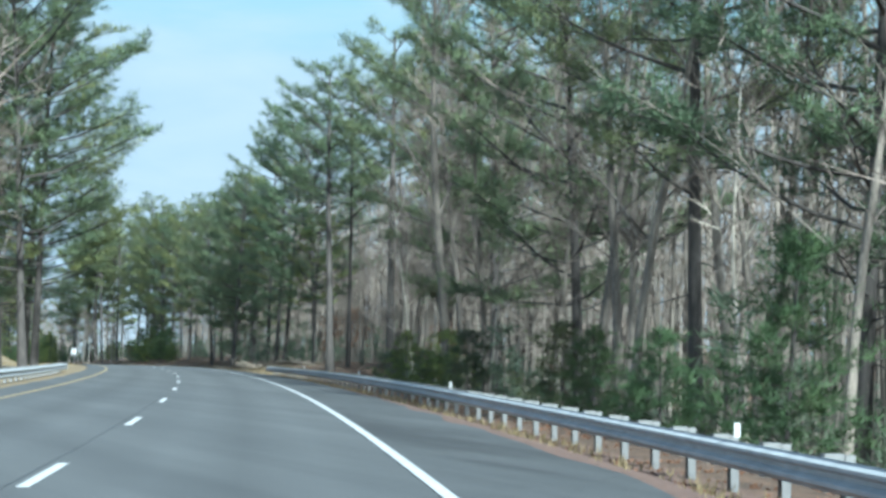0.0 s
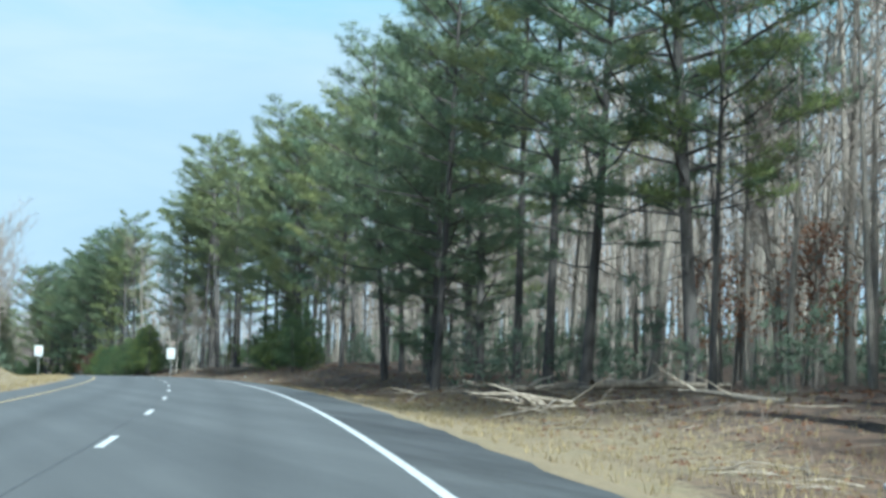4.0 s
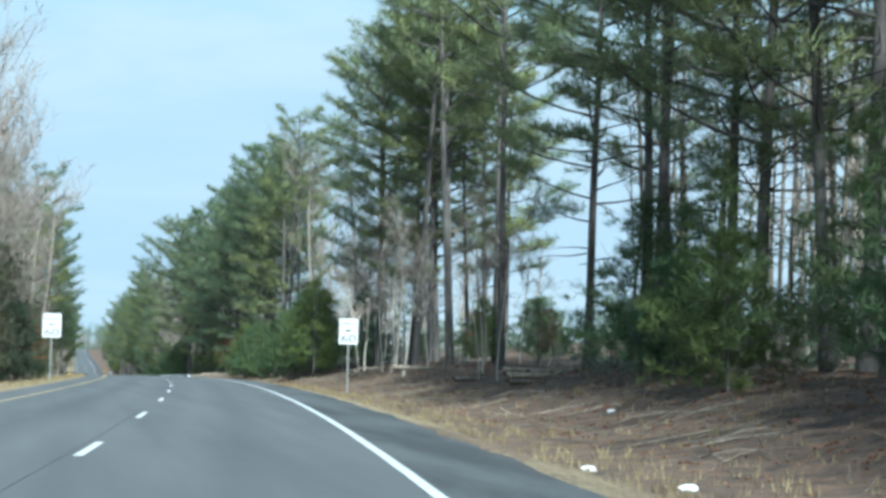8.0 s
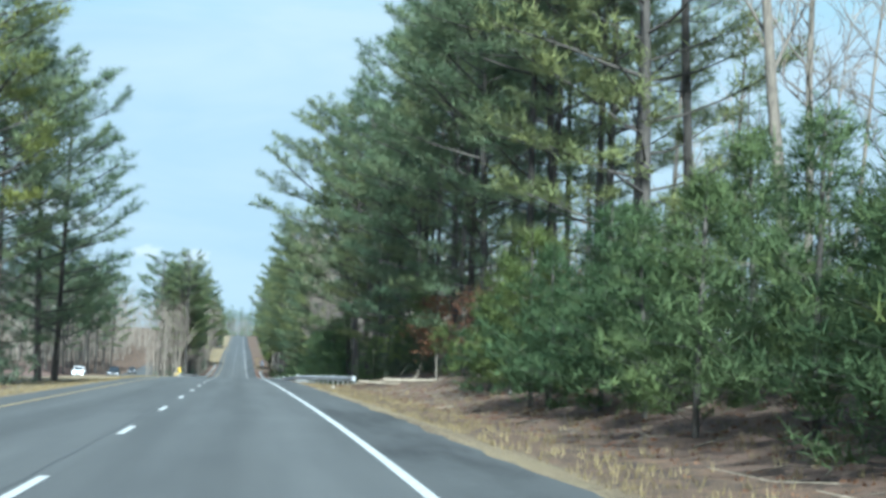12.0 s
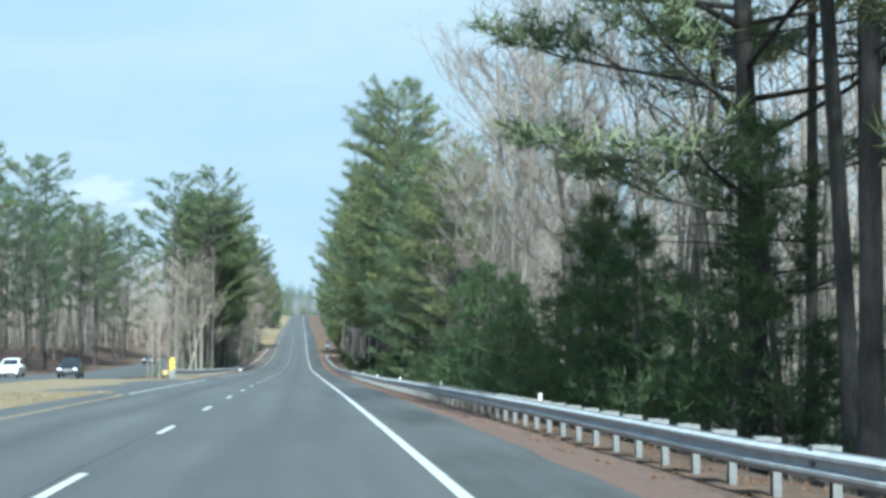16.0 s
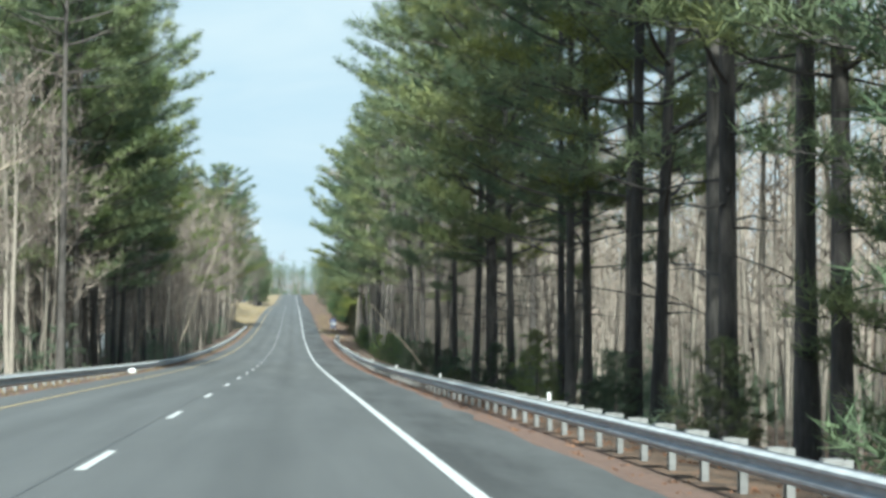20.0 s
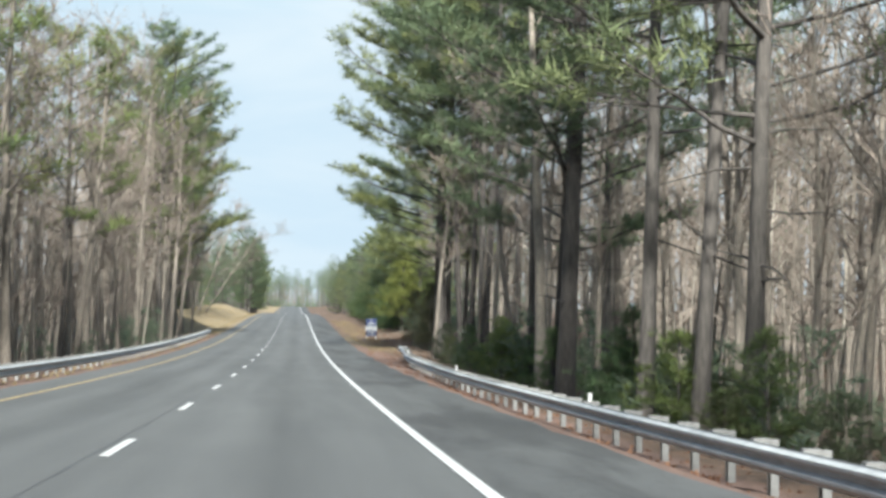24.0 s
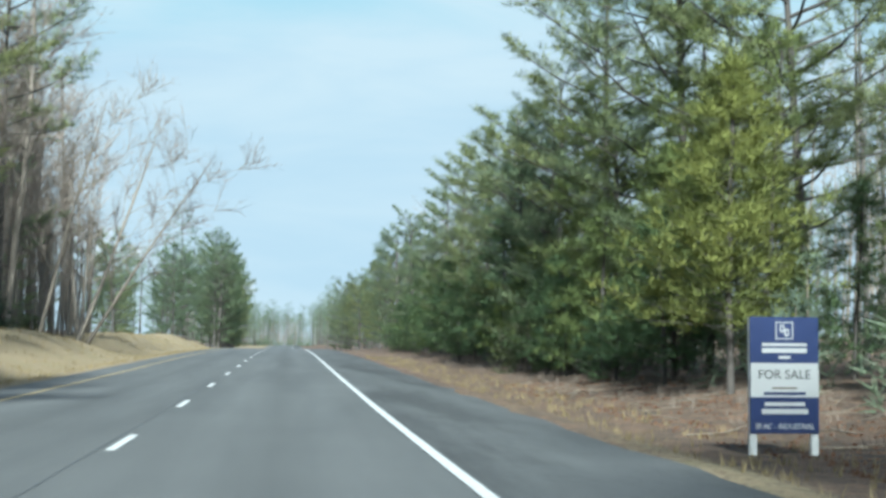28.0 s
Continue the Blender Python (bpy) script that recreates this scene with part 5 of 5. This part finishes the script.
def guardrail(s0, s1, dist, top, side, label, flags=()):
    """A run of posts, blocks and W-beams. dist and top: functions of s; side 1: its face looks to the left."""
    ob = thing("guardrail", label, "guardrail", "roadside guardrails", Matrix.Translation(over(s0, dist(s0), 0.0)))
    back = ob.matrix_basis.inverted()
    count = int((s1 - s0) / SPACING)
    for k in range(count + 1):
        s = s0 + k * SPACING
        h = way(s)[3]
        turn = Matrix.Rotation(h + (0 if side > 0 else math.pi), 4, "Z")
        # posts stand behind the beam, blocks between the two; their tops a little proud
        for nm, me, back_by, up in (("post", POST_ME, 0.262, 0.02), ("blockout", BLOCK_ME, 0.108, 0.03)):
            p = over(s, dist(s) + side * back_by, top(s) + up)
            part(nm, me, ob, m=back @ Matrix.Translation(p) @ turn)
    for k in range(0, count, 2):
        s = s0 + k * SPACING
        a, b = over(s, dist(s), top(s) - 0.155), over(s + 2 * SPACING, dist(s + 2 * SPACING), top(s + 2 * SPACING) - 0.155)
        y = (b - a).normalized()
        x = y.cross(Vector((0, 0, 1))).normalized()
        m = Matrix((x, y, x.cross(y))).transposed().to_4x4()
        if side < 0:
            m = m @ Matrix.Rotation(math.pi, 4, "Z") @ Matrix.Translation((0, -3.81, 0))
        part("rail", RAIL_ME, ob, m=back @ Matrix.Translation(a) @ m)
    for s in flags:
        h = way(s)[3]
        part("delineator", REFLECT_ME, ob, "white delineator", back @ Matrix.Translation(over(s, dist(s) + side * 0.06, top(s) + 0.03)) @ Matrix.Rotation(h, 4, "Z"))
    return ob


def top_right(s):
    return float(np.interp(s, [0, 116, 440, 462, 500, 560, 668, 720, 773, 790, 808, 830], [0.36, 0.31, 0.36, 0.32, 0.25, 0.13, 0.13, 0.19, 0.25, 0.36, 0.48, 0.5]))


def top_left(s):
    return float(np.interp(s, [0, 90, 560, 590, 680, 740, 790, 830, 880], [0.5, 0.42, 0.66, 0.52, 0.36, 0.42, 0.5, 0.55, 0.48]))


near_end = guardrail(2.0, 115.0, lambda s: 5.15, top_right, 1, "galvanised steel guardrail on posts beside the shoulder", [18.3, 43.6, 68.9, 94.2])
long_rail = guardrail(450.6, 811.5, lambda s: 5.15 + 2.5 * (1 - smooth(449, 474, s)) + 0.85 * smooth(790, 812, s), top_right, 1, "long galvanised steel guardrail along the wooded slope", [490.5 + 25.3 * k for k in range(13)])
left_first = guardrail(28.0, 88.0, lambda s: -7.6, top_left, -1, "galvanised steel guardrail beside the median", [])
left_long = guardrail(573.0, 863.5, lambda s: -7.6 - 1.0 * (1 - smooth(573, 600, s)), top_left, -1, "long galvanised steel guardrail in front of the median trees", [])


def end_shoe(s, d, top, side, parent):
    """The flared steel end piece of a guardrail."""
    v, f = [], []
    prof = [(0.0, 0.155), (-0.05, 0.09), (0.0, 0.0), (-0.05, -0.09), (0.0, -0.155)]
    for k, (y, grow, curl) in enumerate(((0, 1, 0), (-0.18, 1.05, 0.02), (-0.34, 1.12, 0.1), (-0.42, 1.12, 0.22))):
        for x, z in prof:
            v.append((x * (1 - k / 4) + curl, y, z * grow))
            v.append((x * (1 - k / 4) + curl + 0.008, y, z * grow))
    n = len(prof)
    for r in range(3):
        for k in range(n - 1):
            a, b = r * 2 * n + 2 * k, (r + 1) * 2 * n + 2 * k
            f += [(a, b, b + 2, a + 2), (a + 1, a + 3, b + 3, b + 1)]
        a, b = r * 2 * n, (r + 1) * 2 * n
        e = 2 * n - 2
        f += [(a, a + 1, b + 1, b), (a + e, b + e, b + e + 1, a + e + 1)]
    for o in (0, 6 * n):
        for k in range(n - 1):
            f.append((o + 2 * k, o + 2 * k + 1, o + 2 * k + 3, o + 2 * k + 2))
    me = mesh_of("end_shoe", v, f, STEEL)
    m = Matrix.Translation(over(s, d, top - 0.155)) @ Matrix.Rotation(way(s)[3], 4, "Z")
    part("end_shoe", me, parent, "flared end piece", parent.matrix_basis.inverted() @ m)


end_shoe(450.6, 7.64, top_right(450.6), 1, long_rail)


# ---------------------------------------------------------------- signs
def lettering(text, width, height, mat, depth=0.002):
    """The text as a flat mesh that fills width by height, centred, in the plane y = 0, facing -y."""
    cu = bpy.data.curves.new("lettering", "FONT")
    cu.offset = 0.004
    cu.body, cu.extrude, cu.align_x, cu.align_y = text, 0.0, "LEFT", "BOTTOM_BASELINE"
    ob = bpy.data.objects.new("lettering", cu)
    scene.collection.objects.link(ob)
    bpy.context.view_layer.update()
    me = bpy.data.meshes.new_from_object(ob.evaluated_get(bpy.context.evaluated_depsgraph_get()))
    bpy.data.objects.remove(ob)
    co = np.empty(len(me.vertices) * 3, np.float32)
    me.vertices.foreach_get("co", co)
    co = co.reshape(-1, 3)
    lo, hi = co.min(0), co.max(0)
    out = np.zeros_like(co)
    out[:, 0] = ((co[:, 0] - lo[0]) / (hi[0] - lo[0]) - 0.5) * width
    out[:, 2] = ((co[:, 1] - lo[1]) / (hi[1] - lo[1]) - 0.5) * height
    me.vertices.foreach_set("co", out.ravel())
    me.materials.clear()
    me.materials.append(mat)
    me.update()
    return me


def bar(w, h, mat, name):
    bm = bmesh.new()
    box(bm, -w / 2, w / 2, -0.002, 0.0, -h / 2, h / 2)
    me = bpy.data.meshes.new(name)
    bm.to_mesh(me)
    bm.free()
    me.materials.append(mat)
    return me


def rounded_plate(w, h, r, y0, y1, mat, name):
    v, f = [], []
    ring = []
    for cx, cz, g0 in ((w / 2 - r, h / 2 - r, 0), (-w / 2 + r, h / 2 - r, 90), (-w / 2 + r, -h / 2 + r, 180), (w / 2 - r, -h / 2 + r, 270)):
        for k in range(5):
            g = radians(g0 + 22.5 * k)
            ring.append((cx + r * math.cos(g), cz + r * math.sin(g)))
    n = len(ring)
    v = [(x, y0, z) for x, z in ring] + [(x, y1, z) for x, z in ring]
    f = [tuple(range(n)), tuple(range(2 * n - 1, n - 1, -1))] + [((k + 1) % n, k, n + k, n + (k + 1) % n) for k in range(n)]
    return mesh_of(name, v, f, mat)


def frame_ring(w, h, r, band, mat, name):
    """A thin line that runs round a plate with rounded corners."""
    def ring(w, h, r):
        out = []
        for cx, cz, g0 in ((w / 2 - r, h / 2 - r, 0), (-w / 2 + r, h / 2 - r, 90), (-w / 2 + r, -h / 2 + r, 180), (w / 2 - r, -h / 2 + r, 270)):
            out += [(cx + r * math.cos(radians(g0 + 22.5 * k)), 0.0, cz + r * math.sin(radians(g0 + 22.5 * k))) for k in range(5)]
        return out
    a, b = ring(w, h, r), ring(w - 2 * band, h - 2 * band, max(0.005, r - band))
    n = len(a)
    return mesh_of(name, a + b, [(k, (k + 1) % n, n + (k + 1) % n, n + k) for k in range(n)], mat)


def speed_sign(s, d, base, top):
    """A white speed limit sign, 0.91 by 1.22 m, on one square steel post; base and top in metres over the road."""
    ob = thing("speed_limit_sign", "white speed limit sign with black numerals on a steel post", "road sign", "speed limit signs", facing(s, d, base, 0.0, False))
    high = top - base
    mid = high - 0.61
    bm = bmesh.new()
    box(bm, -0.032, 0.032, -0.03, 0.03, -0.3, high - 0.06, 0.004)
    part_of("post", bm, POST_STEEL, ob, "square galvanised post")
    plate = part("plate", rounded_plate(0.914, 1.22, 0.055, -0.036, -0.032, SIGN_WHITE, "plate"), ob, m=Matrix.Translation((0, 0, mid)))
    part("border", frame_ring(0.882, 1.188, 0.045, 0.016, SIGN_BLACK, "border"), plate, "thin black border", Matrix.Translation((0, -0.039, 0)))
    for text, w, h, z in (("SPEED", 0.76, 0.18, 0.34), ("LIMIT", 0.60, 0.18, 0.03), ("60", 0.70, 0.36, -0.33)):
        part("lettering", lettering(text, w, h, SIGN_BLACK), plate, "black lettering", Matrix.Translation((0, -0.040, z)))
    for z in (0.48, -0.48):
        bm = bmesh.new()
        bmesh.ops.create_uvsphere(bm, u_segments=8, v_segments=5, radius=0.012)
        part_of("bolt", bm, STEEL, plate, m=Matrix.Translation((0, -0.037, z)))
    return ob


speed_sign(292.5, 6.05, -0.2, 3.22)
speed_sign(299.8, -8.0, 0.25, 3.28)


def sale_sign(s, d):
    """A tall two-post real estate board, navy and white."""
    ob = thing("real_estate_sign", "navy and white for-sale board on two white posts", "sign", m=facing(s, d, -0.32, 0.03, False))
    w, lo, hi = 0.98, 0.36, 1.97
    for x in (-w / 2 + 0.05, w / 2 - 0.05):
        bm = bmesh.new()
        box(bm, x - 0.05, x + 0.05, -0.02, 0.07, -0.35, hi - 0.01, 0.006)
        part_of("post", bm, POST_WHITE, ob, "white square post")
    bm = bmesh.new()
    box(bm, -w / 2, w / 2, -0.045, -0.021, lo, hi, 0.003)
    board = part_of("board", bm, SIGN_BLUE, ob, "navy blue board")
    y = -0.048
    part("white_band", bar(w - 0.006, 0.47, SIGN_WHITE, "white_band"), board, "white middle band", Matrix.Translation((0, y, 1.095)))
    part("emblem", frame_ring(0.25, 0.24, 0.01, 0.014, SIGN_WHITE, "emblem"), board, "square outlined emblem", Matrix.Translation((0.0, y - 0.002, 1.78)))
    for x, z, bw, bh in ((-0.03, 1.81, 0.07, 0.10), (0.035, 1.755, 0.07, 0.10)):
        part("emblem_mark", frame_ring(bw, bh, 0.02, 0.02, SIGN_WHITE, "emblem_mark"), board, "", Matrix.Translation((x, y - 0.002, z)))
    for wd, ht, z, mat in ((0.64, 0.04, 1.585, SIGN_WHITE), (0.64, 0.065, 1.505, SIGN_WHITE), (0.17, 0.04, 1.41, SIGN_WHITE), (0.36, 0.028, 0.985, GREY_BARK), (0.60, 0.042, 0.91, SIGN_BLUE), (0.58, 0.05, 0.765, SIGN_WHITE), (0.66, 0.07, 0.665, SIGN_WHITE)):
        part("text_bar", bar(wd, ht, mat, "text_bar"), board, "", Matrix.Translation((0.0, y - 0.003, z)))
    part("lettering", lettering("FOR SALE", 0.74, 0.125, SIGN_BLACK), board, "dark lettering", Matrix.Translation((0, y - 0.005, 1.175)))
    part("lettering", lettering("30 AC - INDUSTRIAL", 0.84, 0.075, SIGN_WHITE), board, "white lettering", Matrix.Translation((0, y - 0.005, 0.46)))
    return ob


sale_sign(866.8, 6.75)


def hazard_marker(s, d, base, top):
    """A yellow object marker with black slanting stripes, over the rounded yellow nose of the guardrail."""
    ob = thing("hazard_marker", "yellow object marker with black diagonal stripes on a post", "road sign", m=facing(s, d, base - 0.5, 0.0, False))
    high = top - base
    bm = bmesh.new()
    box(bm, -0.03, 0.03, 0.0, 0.05, -0.4, 0.5 + high - 0.05, 0.004)
    part_of("post", bm, POST_STEEL, ob)
    bm = bmesh.new()
    box(bm, -0.165, 0.165, -0.006, -0.002, 0.5, 0.5 + high, 0.001)
    plate = part_of("plate", bm, SIGN_YELLOW, ob)
    for k in range(3):
        z = 0.5 + high * (0.06 + 0.33 * k)
        q = [(-0.16, -0.009, z + 0.22), (-0.16, -0.009, z + 0.08), (0.16, -0.009, z - 0.06), (0.16, -0.009, z + 0.08)]
        q = [(x, y, max(0.505, min(zz, 0.495 + high))) for x, y, zz in q]
        part("stripe", mesh_of("stripe", q, [(0, 1, 2, 3)], SIGN_BLACK), plate, "black slanting stripe")
    return ob


hazard_marker(571.0, -8.62, 0.58, 1.40)
nose_bm = bmesh.new()
bmesh.ops.create_cone(nose_bm, cap_ends=True, segments=20, radius1=0.27, radius2=0.24, depth=0.36)
bmesh.ops.bevel(nose_bm, geom=[e for e in nose_bm.edges if e.calc_face_angle(0) > 1.0], offset=0.05, segments=3, affect="EDGES")
nose_me = bpy.data.meshes.new("rail_nose")
nose_bm.to_mesh(nose_me)
nose_bm.free()
nose_me.materials.append(YELLOW_LINE)
part("rail_nose", nose_me, left_long, "rounded yellow end cap", left_long.matrix_basis.inverted() @ Matrix.Translation(over(571.6, -9.1, 0.40)))


def roadside_marker(s, d, label, base, r=0.17):
    """A small white rounded marker that stands in front of the rail."""
    bm = bmesh.new()
    bmesh.ops.create_uvsphere(bm, u_segments=14, v_segments=10, radius=r)
    for v in bm.verts:
        v.co.z = max(v.co.z, -r * 0.6) * 0.9
        v.co.x *= 1.2
    me = bpy.data.meshes.new("rail_reflector")
    bm.to_mesh(me)
    bm.free()
    me.materials.append(REFLECT)
    ob = new("rail_reflector", me)
    ob.matrix_basis = Matrix.Translation(over(s, d, base))
    return tagged(ob, label, "marker")


roadside_marker(659.5, -7.15, "small white rounded marker beside the guardrail", float(relief(659.5, -7.15)) + 0.16, 0.16)


def litter(s, d, seed):
    rng = random.Random(seed)
    bm = bmesh.new()
    bmesh.ops.create_icosphere(bm, subdivisions=2, radius=0.09)
    for v in bm.verts:
        v.co = Vector((v.co.x * 1.3, v.co.y, v.co.z * 0.6)) * rng.uniform(0.75, 1.2)
    me = bpy.data.meshes.new("litter")
    bm.to_mesh(me)
    bm.free()
    me.materials.append(REFLECT)
    ob = new("litter", me)
    ob.matrix_basis = Matrix.Translation(spot(s, d, 0.04))
    return tagged(ob, "crumpled white scrap of litter on the verge", "litter", "scraps of litter")


for k, (s, d) in enumerate(((234.0, 5.2), (229.5, 7.6), (237.0, 4.6), (433.0, 5.4), (252.0, 8.4))):
    litter(s, d, k)


# ---------------------------------------------------------------- vehicles on the far carriageway
def wheel_into(parent, x, y, r, width):
    bm = bmesh.new()
    bmesh.ops.create_cone(bm, cap_ends=True, segments=24, radius1=r, radius2=r, depth=width)
    bmesh.ops.bevel(bm, geom=[e for e in bm.edges if e.calc_face_angle(0) > 1.0], offset=0.03, segments=2, affect="EDGES")
    bmesh.ops.rotate(bm, verts=bm.verts, matrix=Matrix.Rotation(math.pi / 2, 3, "Y"))
    tyre = part_of("wheel", bm, RUBBER, parent, "black rubber tyre", Matrix.Translation((x, y, r)))
    bm = bmesh.new()
    bmesh.ops.create_cone(bm, cap_ends=True, segments=18, radius1=r * 0.62, radius2=r * 0.55, depth=width + 0.02)
    bmesh.ops.rotate(bm, verts=bm.verts, matrix=Matrix.Rotation(math.pi / 2, 3, "Y"))
    part_of("rim", bm, CHROME, tyre, "metal rim")


def suv(s, d, paint, label, turn=math.pi, up=-0.27):
    """A mid-sized sport utility vehicle; its nose points to +y."""
    ob = thing("suv", label, "car", "vehicles on the far carriageway", facing(s, d, up, turn, False))
    side = [(-2.25, 0.38), (-2.3, 0.75), (-2.22, 1.05), (1.05, 1.08), (2.1, 0.98), (2.3, 0.78), (2.32, 0.40), (2.2, 0.3), (-2.15, 0.3)]
    v = [(-0.92, y, z) for y, z in side] + [(0.92, y, z) for y, z in side]
    n = len(side)
    body = mesh_of("body", v, [tuple(range(n)), tuple(range(2 * n - 1, n - 1, -1))] + [((k + 1) % n, k, n + k, n + (k + 1) % n) for k in range(n)], paint)
    bm = bmesh.new()
    bm.from_mesh(body)
    bmesh.ops.bevel(bm, geom=list(bm.edges), offset=0.07, segments=3, affect="EDGES")
    bm.to_mesh(body)
    bm.free()
    part("body", body, ob)
    cab = [(-2.15, 1.04), (-1.9, 1.62), (-1.5, 1.74), (0.15, 1.72), (0.95, 1.06)]
    v = [(-0.86 if z < 1.2 else -0.68, y, z) for y, z in cab] + [(0.86 if z < 1.2 else 0.68, y, z) for y, z in cab]
    n = len(cab)
    me = mesh_of("cabin", v, [tuple(range(n)), tuple(range(2 * n - 1, n - 1, -1))] + [((k + 1) % n, k, n + k, n + (k + 1) % n) for k in range(n)], paint)
    bm = bmesh.new()
    bm.from_mesh(me)
    bmesh.ops.bevel(bm, geom=list(bm.edges), offset=0.04, segments=2, affect="EDGES")
    bm.to_mesh(me)
    bm.free()
    part("cabin", me, ob)
    part("windscreen", mesh_of("windscreen", [(-0.74, 0.87, 1.16), (0.74, 0.87, 1.16), (0.62, 0.26, 1.66), (-0.62, 0.26, 1.66)], [(0, 1, 2, 3)], GLASS), ob, "dark glass")
    for x in (-1, 1):
        q = [(x * 0.835, -1.85, 1.14), (x * 0.835, 0.62, 1.14), (x * 0.70, 0.10, 1.64), (x * 0.70, -1.6, 1.64)]
        q = [(a * 1.012, b, c) for a, b, c in q]
        part("side_window", mesh_of("side_window", q, [(0, 1, 2, 3)], GLASS), ob, "dark glass")
        bm = bmesh.new()
        box(bm, x * 0.68 - 0.2, x * 0.68 + 0.2, 2.22, 2.33, 0.74, 0.9, 0.03)
        part_of("headlight", bm, HEADLAMP, ob, "clear headlight")
        bm = bmesh.new()
        box(bm, x * 1.0 - 0.09, x * 1.0 + 0.09, 0.62, 0.74, 1.05, 1.2, 0.02)
        part_of("mirror", bm, paint, ob)
        for y in (-1.42, 1.42):
            wheel_into(ob, x * 0.82, y, 0.36, 0.23)
    bm = bmesh.new()
    box(bm, -0.42, 0.42, 2.27, 2.335, 0.62, 0.86, 0.02)
    part_of("grille", bm, CHROME, ob, "bright grille")
    bm = bmesh.new()
    box(bm, -0.8, 0.8, 2.26, 2.345, 0.36, 0.52, 0.03)
    part_of("bumper", bm, RUBBER, ob, "dark lower bumper")
    return ob


suv(612.0, -26.3, CAR_WHITE, "white sport utility vehicle on the far carriageway")
suv(608, -20.4, CAR_BLACK, "dark sport utility vehicle near the median crossover")
suv(760, -27.0, CAR_BLACK, "dark sport utility vehicle on the far carriageway")
